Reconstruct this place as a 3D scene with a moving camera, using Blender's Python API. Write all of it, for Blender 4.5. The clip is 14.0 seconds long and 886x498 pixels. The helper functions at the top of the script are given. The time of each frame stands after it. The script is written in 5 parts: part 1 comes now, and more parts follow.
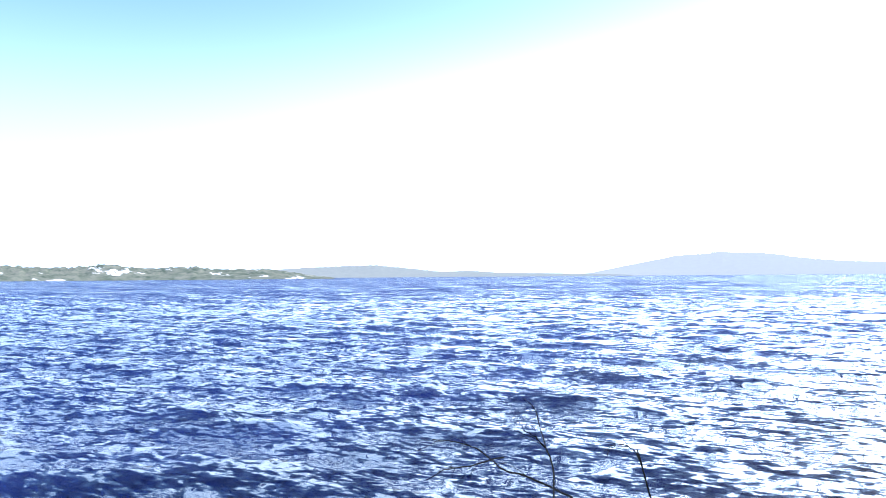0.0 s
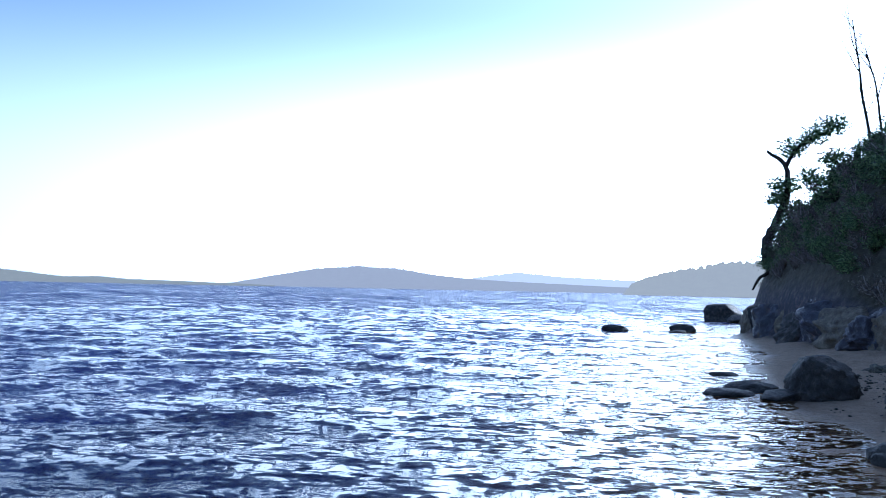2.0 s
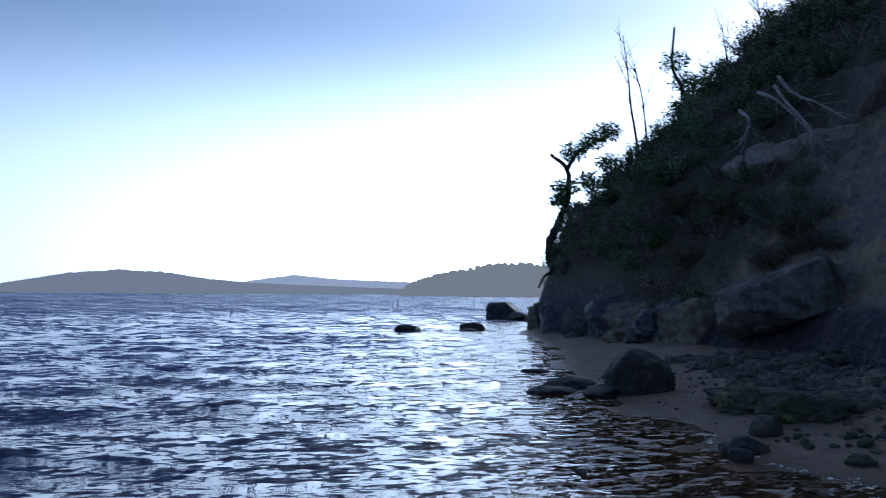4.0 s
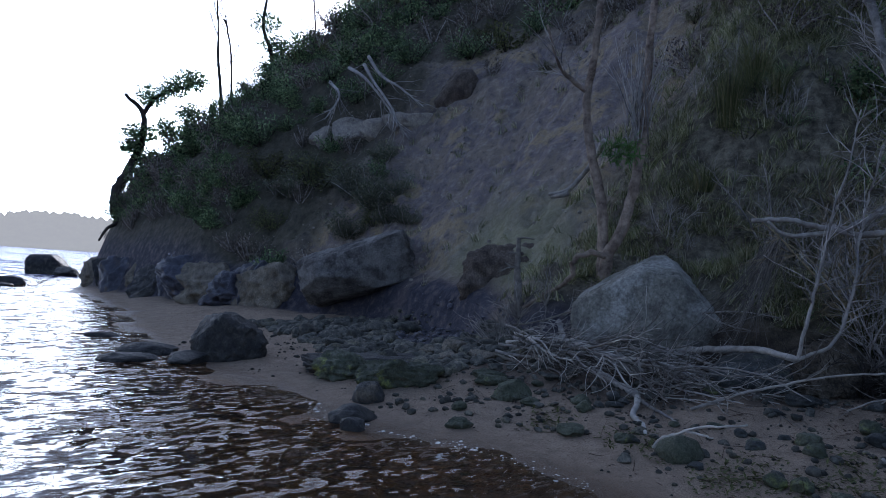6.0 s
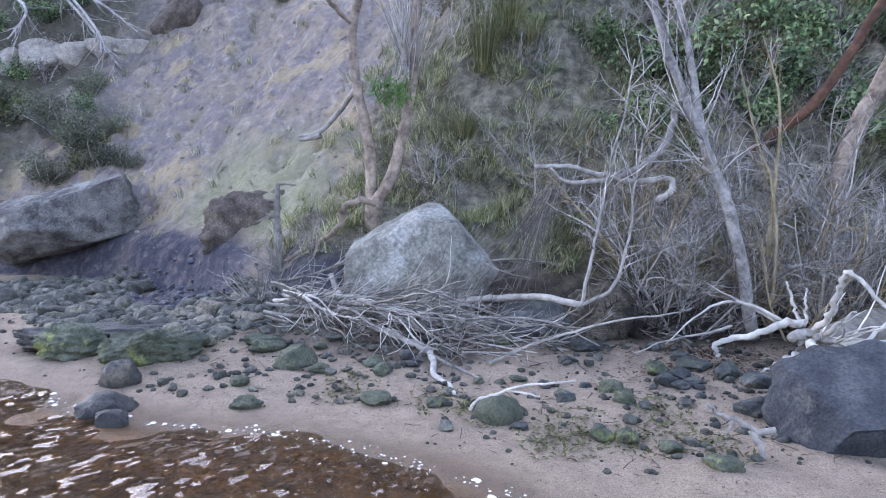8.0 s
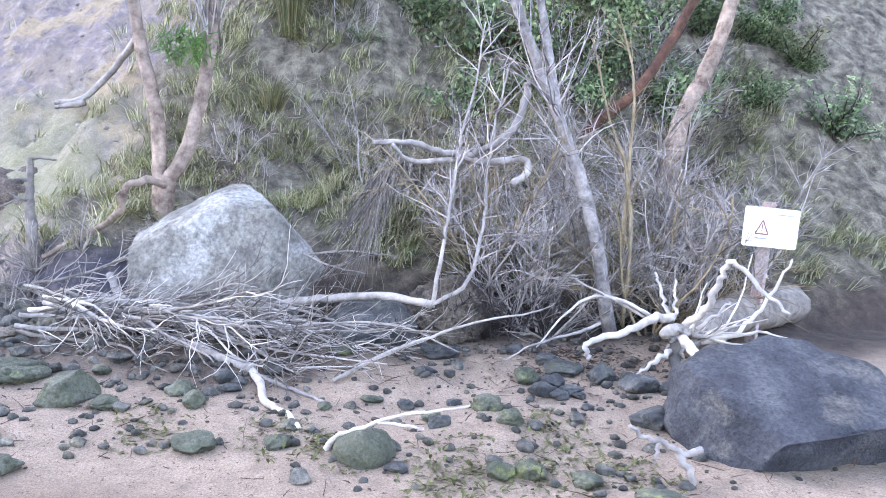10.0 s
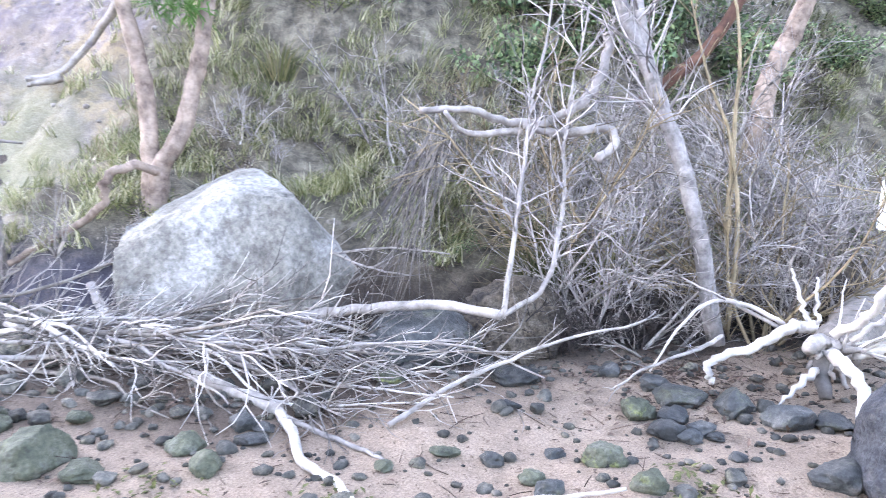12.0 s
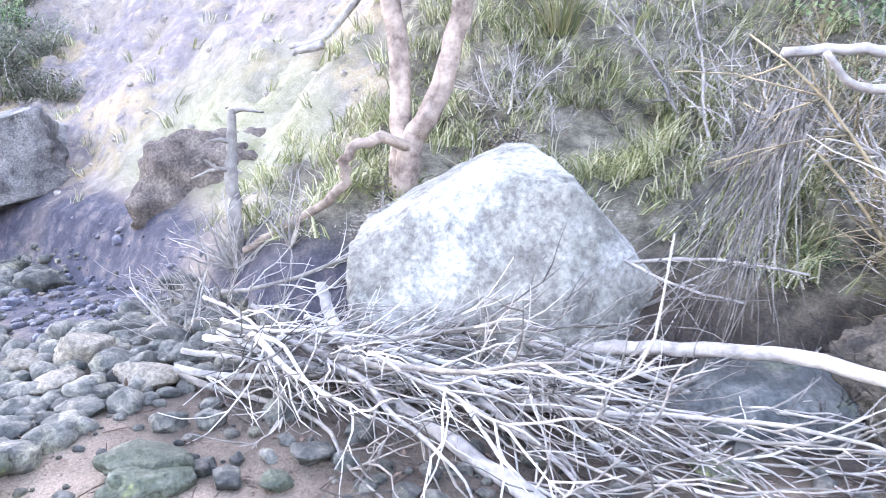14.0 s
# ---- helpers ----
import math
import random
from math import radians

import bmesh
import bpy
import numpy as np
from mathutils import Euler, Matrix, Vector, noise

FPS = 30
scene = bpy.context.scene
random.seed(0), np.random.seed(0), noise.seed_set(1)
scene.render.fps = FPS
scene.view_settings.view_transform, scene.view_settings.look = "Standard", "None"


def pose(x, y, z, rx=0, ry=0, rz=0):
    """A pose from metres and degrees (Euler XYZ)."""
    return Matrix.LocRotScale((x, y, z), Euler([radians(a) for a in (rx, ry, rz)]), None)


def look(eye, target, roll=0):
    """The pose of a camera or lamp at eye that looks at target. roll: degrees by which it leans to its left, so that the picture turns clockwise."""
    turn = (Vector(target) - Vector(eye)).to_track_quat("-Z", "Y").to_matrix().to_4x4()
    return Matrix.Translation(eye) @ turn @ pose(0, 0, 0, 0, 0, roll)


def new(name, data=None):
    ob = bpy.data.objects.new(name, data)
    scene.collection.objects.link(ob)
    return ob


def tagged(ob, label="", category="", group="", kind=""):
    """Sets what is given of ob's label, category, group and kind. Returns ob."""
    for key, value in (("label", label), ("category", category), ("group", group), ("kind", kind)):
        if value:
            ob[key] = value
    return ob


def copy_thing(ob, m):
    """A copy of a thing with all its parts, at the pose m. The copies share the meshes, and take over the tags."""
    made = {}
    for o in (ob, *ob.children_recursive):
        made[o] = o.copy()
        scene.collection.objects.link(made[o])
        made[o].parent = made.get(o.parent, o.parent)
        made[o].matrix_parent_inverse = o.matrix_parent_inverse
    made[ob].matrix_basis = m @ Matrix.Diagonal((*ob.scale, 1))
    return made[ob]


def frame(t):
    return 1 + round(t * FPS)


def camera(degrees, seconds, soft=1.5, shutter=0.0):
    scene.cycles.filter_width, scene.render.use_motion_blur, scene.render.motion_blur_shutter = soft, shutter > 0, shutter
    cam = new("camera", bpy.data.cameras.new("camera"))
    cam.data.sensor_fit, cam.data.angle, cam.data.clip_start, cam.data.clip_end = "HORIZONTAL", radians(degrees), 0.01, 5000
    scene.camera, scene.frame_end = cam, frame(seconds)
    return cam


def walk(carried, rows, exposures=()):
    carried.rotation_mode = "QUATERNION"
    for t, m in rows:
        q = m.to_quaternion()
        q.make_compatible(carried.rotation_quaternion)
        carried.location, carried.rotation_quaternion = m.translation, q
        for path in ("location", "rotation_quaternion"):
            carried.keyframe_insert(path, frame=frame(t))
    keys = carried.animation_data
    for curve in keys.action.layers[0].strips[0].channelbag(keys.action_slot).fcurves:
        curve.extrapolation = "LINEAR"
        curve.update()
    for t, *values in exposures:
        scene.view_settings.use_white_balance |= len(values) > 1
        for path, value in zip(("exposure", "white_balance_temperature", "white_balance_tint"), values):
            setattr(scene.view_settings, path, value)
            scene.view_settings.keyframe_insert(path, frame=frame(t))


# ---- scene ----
cam = camera(60.4, 14.0, soft=0.8, shutter=0.25)
PATH = [
    (0, (0.458, 1.543, 1.838), (0.46, 3.542, 1.909), -0.4),
    (0.5, (0.455, 1.862, 1.773), (0.594, 3.857, 1.829), 0.8),
    (1, (0.445, 1.995, 1.778), (0.753, 3.972, 1.794), 0.2),
    (1.5, (0.257, 2.449, 1.747), (0.92, 4.334, 1.823), 0.9),
    (2, (0.205, 2.929, 1.676), (1.093, 4.718, 1.781), 1.2),
    (2.2, (0.228, 3.034, 1.674), (1.125, 4.816, 1.817), -0.6),
    (4.3, (0.431, 4.517, 1.557), (1.939, 5.83, 1.615), 0.5),
    (4.5, (0.476, 4.584, 1.522), (2.092, 5.762, 1.521), 0.7),
    (5, (0.534, 4.868, 1.528), (2.409, 5.562, 1.486), 2.6),
    (5.5, (0.577, 5.149, 1.612), (2.514, 5.644, 1.643), 2.9),
    (6, (0.763, 5.326, 1.542), (2.698, 5.825, 1.605), 3.8),
    (6.5, (1.112, 5.515, 1.493), (3.065, 5.947, 1.529), 3.4),
    (7, (1.263, 5.64, 1.476), (3.245, 5.905, 1.436), 3.8),
    (7.5, (1.472, 5.983, 1.502), (3.469, 6.028, 1.42), 3.4),
    (8, (1.629, 6.179, 1.556), (3.612, 5.924, 1.52), 2.7),
    (8.5, (1.925, 6.242, 1.491), (3.903, 5.945, 1.518), 1.8),
    (8.7, (2.112, 6.234, 1.502), (4.06, 5.781, 1.529), 2.0),
    (10.8, (3.837, 6.539, 1.514), (5.65, 5.696, 1.477), 2.5),
    (11, (4.038, 6.501, 1.521), (5.884, 5.733, 1.479), 2.5),
    (11.5, (4.258, 6.416, 1.519), (6.129, 5.713, 1.442), 0.9),
    (12, (4.729, 6.316, 1.545), (6.546, 5.483, 1.472), 1.2),
    (12.5, (5.099, 6.123, 1.574), (6.828, 5.127, 1.446), 1.1),
    (13, (5.583, 5.845, 1.509), (7.467, 5.195, 1.348), 0.6),
    (13.5, (6.023, 5.931, 1.471), (8.001, 5.641, 1.388), 2.7),
    (14, (6.456, 6.015, 1.631), (8.442, 5.834, 1.477), 2.9),
]
walk(cam, [(t, look(eye, target, roll)) for t, eye, target, roll in PATH],
     exposures=[(0, 0.6, 5050, 11), (2.2, -0.45, 4800, 10), (4.3, -1.55, 4950, 11), (5.0, -1.8, 5200, 12), (5.5, -0.9, 5300, 14), (6.0, -0.3, 5500, 16), (7.0, 0.8, 5900, 18), (7.5, 1.6, 6150, 19.5), (8.0, 2.2, 6300, 20.5), (8.7, 2.6, 6400, 21.5), (10.8, 3.15, 6700, 23), (12.5, 3.4, 6800, 23), (13.2, 3.55, 6700, 23), (14, 3.65, 6700, 23)])

# ---------------------------------------------------------------- light
SUN_AZIMUTH, SUN_ELEVATION = 74.0, 20.0      # degrees clockwise from +y, and above the horizon
sky_world = bpy.data.worlds.new("sky")
scene.world = sky_world
sky_world.use_nodes = True
wn, wl = sky_world.node_tree.nodes, sky_world.node_tree.links
sky = wn.new("ShaderNodeTexSky")
sky.sky_type, sky.sun_disc = "NISHITA", False
sky.sun_elevation, sky.sun_rotation = radians(SUN_ELEVATION), radians(SUN_AZIMUTH)
sky.air_density, sky.dust_density, sky.ozone_density = 1.0, 0.6, 2.0
# thin bright cloud, thickest low over the horizon
way = wn.new("ShaderNodeTexCoord")
parts_ = wn.new("ShaderNodeSeparateXYZ")
wl.new(way.outputs["Generated"], parts_.inputs[0])
low = wn.new("ShaderNodeMapRange")
low.interpolation_type = "SMOOTHSTEP"
low.inputs[1].default_value, low.inputs[2].default_value, low.inputs[3].default_value, low.inputs[4].default_value = 0.0, 0.36, 0.95, 0.08
wl.new(parts_.outputs[2], low.inputs[0])
veil = wn.new("ShaderNodeMix")
veil.data_type = "RGBA"
# the cloud glows towards the sun
toward = wn.new("ShaderNodeVectorMath")
toward.operation = "DOT_PRODUCT"
toward.inputs[1].default_value = (math.sin(radians(SUN_AZIMUTH)) * math.cos(radians(SUN_ELEVATION)), math.cos(radians(SUN_AZIMUTH)) * math.cos(radians(SUN_ELEVATION)), math.sin(radians(SUN_ELEVATION)))
wl.new(way.outputs["Generated"], toward.inputs[0])
half = wn.new("ShaderNodeMapRange")
half.inputs[1].default_value, half.inputs[2].default_value = -1.0, 1.0
wl.new(toward.outputs["Value"], half.inputs[0])
peak = wn.new("ShaderNodeMath")
peak.operation = "POWER"
peak.inputs[1].default_value = 5.5
wl.new(half.outputs[0], peak.inputs[0])
glow = wn.new("ShaderNodeMix")
glow.data_type = "RGBA"
glow.inputs[6].default_value, glow.inputs[7].default_value = (8.0, 9.0, 10.2, 1), (100.0, 103.0, 106.0, 1)
wl.new(peak.outputs[0], glow.inputs[0])
wl.new(glow.outputs[2], veil.inputs[7])
wl.new(low.outputs[0], veil.inputs[0])
lift = wn.new("ShaderNodeVectorMath")
lift.operation = "SCALE"
lift.inputs[3].default_value = 1.6
wl.new(sky.outputs[0], lift.inputs[0])
wl.new(lift.outputs[0], veil.inputs[6])
wl.new(veil.outputs[2], wn["Background"].inputs[0])
wn["Background"].inputs[1].default_value = 0.12
sun = new("sun", bpy.data.lights.new("sun", "SUN"))
sun.data.energy, sun.data.angle, sun.data.color = 3.0, radians(0.5), (1.0, 0.93, 0.82)
a, e = radians(SUN_AZIMUTH), radians(SUN_ELEVATION)
sun.matrix_world = look((0, 0, 0), (-math.sin(a) * math.cos(e), -math.cos(a) * math.cos(e), -math.sin(e)))
sun.location = (30, 20, 40)

# ---------------------------------------------------------------- materials
def graph(name):
    m = bpy.data.materials.new(name)
    m.use_nodes = True
    t = m.node_tree
    return m, t.nodes, t.links, t.nodes["Principled BSDF"]


def noise_node(n, l, scale, detail=6.0, rough=0.6, vec=None, kind="ShaderNodeTexNoise"):
    node = n.new(kind)
    node.inputs["Scale"].default_value = scale
    if "Detail" in node.inputs:
        node.inputs["Detail"].default_value = detail
        node.inputs["Roughness"].default_value = rough
    if vec is None:
        vec = n.new("ShaderNodeNewGeometry").outputs["Position"]
    l.new(vec, node.inputs["Vector"])
    return node


def ramp(n, l, fac, stops):
    r = n.new("ShaderNodeValToRGB")
    while len(r.color_ramp.elements) < len(stops):
        r.color_ramp.elements.new(0.5)
    for el, (pos, col) in zip(r.color_ramp.elements, stops):
        el.position, el.color = pos, (*col, 1)
    l.new(fac, r.inputs[0])
    return r.outputs[0]


def mix(n, l, fac, a, b, mode="MIX"):
    m = n.new("ShaderNodeMix")
    m.data_type, m.blend_type = "RGBA", mode
    for sock, v in ((m.inputs[0], fac), (m.inputs[6], a), (m.inputs[7], b)):
        if isinstance(v, (int, float)):
            sock.default_value = v
        elif isinstance(v, tuple):
            sock.default_value = (*v, 1)
        else:
            l.new(v, sock)
    return m.outputs[2]


def bumped(n, l, bsdf, fac, strength, dist):
    b = n.new("ShaderNodeBump")
    b.inputs["Strength"].default_value, b.inputs["Distance"].default_value = strength, dist
    l.new(fac, b.inputs["Height"])
    l.new(b.outputs[0], bsdf.inputs["Normal"])


def surface(name, stops, scale=6.0, rough=0.8, bump=0.5, dist=0.02, patch=None, patch_scale=1.5, patch_at=(0.5, 0.6), per=0.15, fine=40.0, spec=0.3):
    """A mottled natural surface: a ramp over fractal noise, patches of another colour, a fine grain and relief."""
    m, n, l, b = graph(name)
    vec = n.new("ShaderNodeNewGeometry").outputs["Position"]
    base = noise_node(n, l, scale, 8, 0.65, vec)
    col = ramp(n, l, base.outputs[0], stops)
    if patch:
        p = noise_node(n, l, patch_scale, 6, 0.7, vec)
        f = ramp(n, l, p.outputs[0], [(patch_at[0], (0, 0, 0)), (patch_at[1], (1, 1, 1))])
        col = mix(n, l, f, col, patch)
    grain = noise_node(n, l, fine, 4, 0.7, vec)
    g = ramp(n, l, grain.outputs[0], [(0.32, (0.42, 0.42, 0.42)), (0.68, (1.42, 1.42, 1.42))])
    col = mix(n, l, 0.8, col, g, "MULTIPLY")
    if per:
        rnd = n.new("ShaderNodeObjectInfo").outputs["Random"]
        v = ramp(n, l, rnd, [(0, (1 - per,) * 3), (1, (1 + per,) * 3)])
        col = mix(n, l, 1.0, col, v, "MULTIPLY")
    l.new(col, b.inputs["Base Color"])
    b.inputs["Roughness"].default_value = rough
    b.inputs["Specular IOR Level"].default_value = spec
    hgt = mix(n, l, 0.35, base.outputs[0], grain.outputs[0])
    bumped(n, l, b, hgt, bump, dist)
    return m


def bark(name, dark, light, rough=0.85, scale=9.0, least=0.34):
    """Bark or weathered wood, mottled, every stem a shade of its own."""
    m, n, l, b = graph(name)
    geo = n.new("ShaderNodeNewGeometry").outputs["Position"]
    base = noise_node(n, l, scale, 8, 0.7, geo)
    big = noise_node(n, l, scale * 0.22, 5, 0.6, geo)
    col = mix(n, l, ramp(n, l, base.outputs[0], [(0.32, (0, 0, 0)), (0.66, (1, 1, 1))]), dark, light)
    shade = ramp(n, l, big.outputs[0], [(0.3, (0.6, 0.6, 0.62)), (0.7, (1.15, 1.12, 1.08))])
    col = mix(n, l, 1.0, col, shade, "MULTIPLY")
    rnd = n.new("ShaderNodeNewGeometry").outputs["Random Per Island"]
    col = mix(n, l, 1.0, col, ramp(n, l, rnd, [(0, (least, least, least)), (0.6, (0.95, 0.94, 0.93)), (1, (1.25, 1.23, 1.2))]), "MULTIPLY")
    l.new(col, b.inputs["Base Color"])
    b.inputs["Roughness"].default_value = rough
    b.inputs["Specular IOR Level"].default_value = 0.2
    bumped(n, l, b, base.outputs[0], 0.9, 0.02)
    return m


def leafy(name, a, b_, c, rough=0.6, through_it=0.25):
    """Leaves: every blade its own green, a little light coming through."""
    m, n, l, b = graph(name)
    rnd = n.new("ShaderNodeNewGeometry").outputs["Random Per Island"]
    col = ramp(n, l, rnd, [(0.0, a), (0.55, b_), (1.0, c)])
    big = noise_node(n, l, 1.1, 3, 0.5)
    col = mix(n, l, 1.0, col, ramp(n, l, big.outputs[0], [(0.3, (0.6, 0.6, 0.6)), (0.7, (1.3, 1.3, 1.2))]), "MULTIPLY")
    l.new(col, b.inputs["Base Color"])
    b.inputs["Roughness"].default_value = rough
    b.inputs["Specular IOR Level"].default_value = 0.25
    tr = n.new("ShaderNodeBsdfTranslucent")
    l.new(col, tr.inputs[0])
    ms = n.new("ShaderNodeMixShader")
    ms.inputs[0].default_value = through_it
    l.new(b.outputs[0], ms.inputs[1])
    l.new(tr.outputs[0], ms.inputs[2])
    l.new(ms.outputs[0], n["Material Output"].inputs[0])
    return m


def ground_material():
    m, n, l, b = graph("shore_ground")
    vec = n.new("ShaderNodeNewGeometry").outputs["Position"]

    def weight(key):
        at = n.new("ShaderNodeAttribute")
        at.attribute_name = key
        return at.outputs["Fac"]

    coarse, mid_, fine = noise_node(n, l, 0.55, 9, 0.68, vec), noise_node(n, l, 5, 8, 0.7, vec), noise_node(n, l, 70, 5, 0.75, vec)
    specks = noise_node(n, l, 22, 3, 0.8, vec)
    sand = ramp(n, l, mid_.outputs[0], [(0.3, (0.21, 0.155, 0.115)), (0.55, (0.30, 0.225, 0.165)), (0.75, (0.35, 0.27, 0.205))])
    litter = ramp(n, l, specks.outputs[0], [(0.60, (1, 1, 1)), (0.66, (0.30, 0.24, 0.20))])
    sand = mix(n, l, 0.85, sand, litter, "MULTIPLY")
    wet = ramp(n, l, mid_.outputs[0], [(0.3, (0.13, 0.085, 0.055)), (0.7, (0.19, 0.125, 0.08))])
    soil = ramp(n, l, coarse.outputs[0], [(0.30, (0.12, 0.10, 0.105)), (0.42, (0.24, 0.19, 0.145)), (0.50, (0.165, 0.135, 0.14)), (0.58, (0.31, 0.235, 0.14)), (0.66, (0.19, 0.155, 0.145)), (0.78, (0.27, 0.235, 0.20))])
    soil = mix(n, l, ramp(n, l, mid_.outputs[0], [(0.52, (0, 0, 0)), (0.66, (0.8, 0.8, 0.8))]), soil, (0.34, 0.295, 0.245))
    soil = mix(n, l, ramp(n, l, mid_.outputs[0], [(0.34, (1, 1, 1)), (0.45, (0, 0, 0))]), soil, (0.10, 0.085, 0.08))
    soil = mix(n, l, weight("mossy"), soil, ramp(n, l, mid_.outputs[0], [(0.3, (0.15, 0.14, 0.07)), (0.6, (0.27, 0.245, 0.165))]))
    turf = ramp(n, l, mid_.outputs[0], [(0.33, (0.022, 0.019, 0.014)), (0.48, (0.11, 0.095, 0.068)), (0.62, (0.22, 0.19, 0.137)), (0.75, (0.32, 0.28, 0.215))])
    rock = ramp(n, l, mid_.outputs[0], [(0.3, (0.02, 0.02, 0.028)), (0.5, (0.05, 0.047, 0.065)), (0.62, (0.12, 0.10, 0.095)), (0.75, (0.19, 0.18, 0.19))])
    # blue of deep, sky-mirroring water, painted onto the lake bed
    deep_blue = ramp(n, l, coarse.outputs[0], [(0.3, (0.006, 0.022, 0.22)), (0.7, (0.012, 0.038, 0.30))])
    # leaf litter, its colour darkened to paint in shade under the brush
    shaded_litter = ramp(n, l, mid_.outputs[0], [(0.3, (0.022, 0.017, 0.014)), (0.6, (0.065, 0.047, 0.036)), (0.8, (0.14, 0.10, 0.08))])
    col = mix(n, l, weight("wet"), sand, wet)
    col = mix(n, l, weight("bed"), col, ramp(n, l, mid_.outputs[0], [(0.3, (0.055, 0.026, 0.009)), (0.5, (0.125, 0.06, 0.02)), (0.7, (0.22, 0.108, 0.038))]))
    col = mix(n, l, weight("litter"), col, shaded_litter)
    col = mix(n, l, weight("rock"), col, rock)
    col = mix(n, l, weight("soil"), col, soil)
    col = mix(n, l, weight("turf"), col, turf)
    col = mix(n, l, weight("humus"), col, ramp(n, l, mid_.outputs[0], [(0.3, (0.03, 0.028, 0.019)), (0.7, (0.12, 0.105, 0.075))]))
    col = mix(n, l, weight("deep_blue"), col, deep_blue)
    grain = ramp(n, l, fine.outputs[0], [(0.32, (0.42, 0.42, 0.42)), (0.68, (1.42, 1.42, 1.42))])
    col = mix(n, l, 0.8, col, grain, "MULTIPLY")
    l.new(col, b.inputs["Base Color"])
    b.inputs["Specular IOR Level"].default_value = 0.3
    r = n.new("ShaderNodeMapRange")
    l.new(weight("wet"), r.inputs[0])
    r.inputs[3].default_value, r.inputs[4].default_value = 0.9, 0.35
    l.new(r.outputs[0], b.inputs["Roughness"])
    hgt = mix(n, l, 0.3, mid_.outputs[0], fine.outputs[0])
    bumped(n, l, b, hgt, 1.0, 0.06)
    return m


def water_material():
    """Clear tea-brown water: relief at three sizes, drawn out along the crests."""
    m, n, l, b = graph("lake_water")
    b.inputs["Base Color"].default_value = (0.90, 0.76, 0.56, 1)
    b.inputs["Transmission Weight"].default_value = 1.0
    b.inputs["Roughness"].default_value = 0.03
    b.inputs["IOR"].default_value = 1.333
    vec = n.new("ShaderNodeNewGeometry").outputs["Position"]
    turned = n.new("ShaderNodeMapping")
    turned.inputs["Rotation"].default_value = (0, 0, radians(30))
    l.new(vec, turned.inputs[0])
    mp = n.new("ShaderNodeMapping")
    mp.inputs["Scale"].default_value = (0.5, 1.0, 1.0)
    l.new(turned.outputs[0], mp.inputs[0])

    def weight(key):
        at = n.new("ShaderNodeAttribute")
        at.attribute_name = key
        return at.outputs["Fac"]

    def slopes(scale, detail, gain, key):
        """Slopes of waves of one size, in the places that key names."""
        tex = noise_node(n, l, scale, detail, 0.55, mp.outputs[0])
        mid_ = n.new("ShaderNodeVectorMath")
        mid_.operation = "SUBTRACT"
        mid_.inputs[1].default_value = (0.5, 0.5, 0.5)
        l.new(tex.outputs["Color"], mid_.inputs[0])
        flat_ = n.new("ShaderNodeVectorMath")
        flat_.operation = "MULTIPLY"
        flat_.inputs[1].default_value = (0.6 * gain, gain, 0.0)
        l.new(mid_.outputs[0], flat_.inputs[0])
        sized = n.new("ShaderNodeVectorMath")
        sized.operation = "SCALE"
        l.new(flat_.outputs[0], sized.inputs[0])
        l.new(weight(key), sized.inputs[3])
        return sized.outputs[0]

    # wind-driven waves lean, their steep faces to the lee shore
    lee = n.new("ShaderNodeVectorMath")
    lee.operation = "SCALE"
    lee.inputs[0].default_value = (-0.35, -0.94, 0.0)
    l.new(weight("fetch"), lee.inputs[3])
    total = lee.outputs[0]
    for scale, detail, gain, key in ((13.0, 2.0, 1.0, "ripple"), (5.0, 3.0, 1.15, "wavelet"), (1.9, 2.0, 0.75, "chop"), (0.55, 3.0, 0.8, "roller"), (0.17, 3.0, 0.7, "offing")):
        summed = n.new("ShaderNodeVectorMath")
        l.new(total, summed.inputs[0])
        l.new(slopes(scale, detail, gain, key), summed.inputs[1])
        total = summed.outputs[0]
    add = n.new("ShaderNodeVectorMath")
    l.new(n.new("ShaderNodeNewGeometry").outputs["Normal"], add.inputs[0])
    l.new(total, add.inputs[1])
    unit = n.new("ShaderNodeVectorMath")
    unit.operation = "NORMALIZE"
    l.new(add.outputs[0], unit.inputs[0])
    l.new(unit.outputs[0], b.inputs["Normal"])
    return m


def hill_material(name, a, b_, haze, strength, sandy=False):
    """Far wooded land; the bright air before it is painted in as emission."""
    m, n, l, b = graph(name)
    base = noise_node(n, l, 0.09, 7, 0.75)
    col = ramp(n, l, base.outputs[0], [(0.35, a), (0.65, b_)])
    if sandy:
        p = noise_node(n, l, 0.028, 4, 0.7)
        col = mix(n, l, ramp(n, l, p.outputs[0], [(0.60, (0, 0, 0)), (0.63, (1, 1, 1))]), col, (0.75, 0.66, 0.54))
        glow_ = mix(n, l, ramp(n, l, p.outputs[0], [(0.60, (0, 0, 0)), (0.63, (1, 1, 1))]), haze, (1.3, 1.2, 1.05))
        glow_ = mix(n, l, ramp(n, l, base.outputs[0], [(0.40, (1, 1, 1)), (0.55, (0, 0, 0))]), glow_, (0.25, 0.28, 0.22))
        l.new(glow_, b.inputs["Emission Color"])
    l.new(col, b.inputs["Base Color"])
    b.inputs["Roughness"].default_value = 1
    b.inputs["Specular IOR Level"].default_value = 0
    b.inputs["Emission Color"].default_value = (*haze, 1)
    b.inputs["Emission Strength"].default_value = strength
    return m


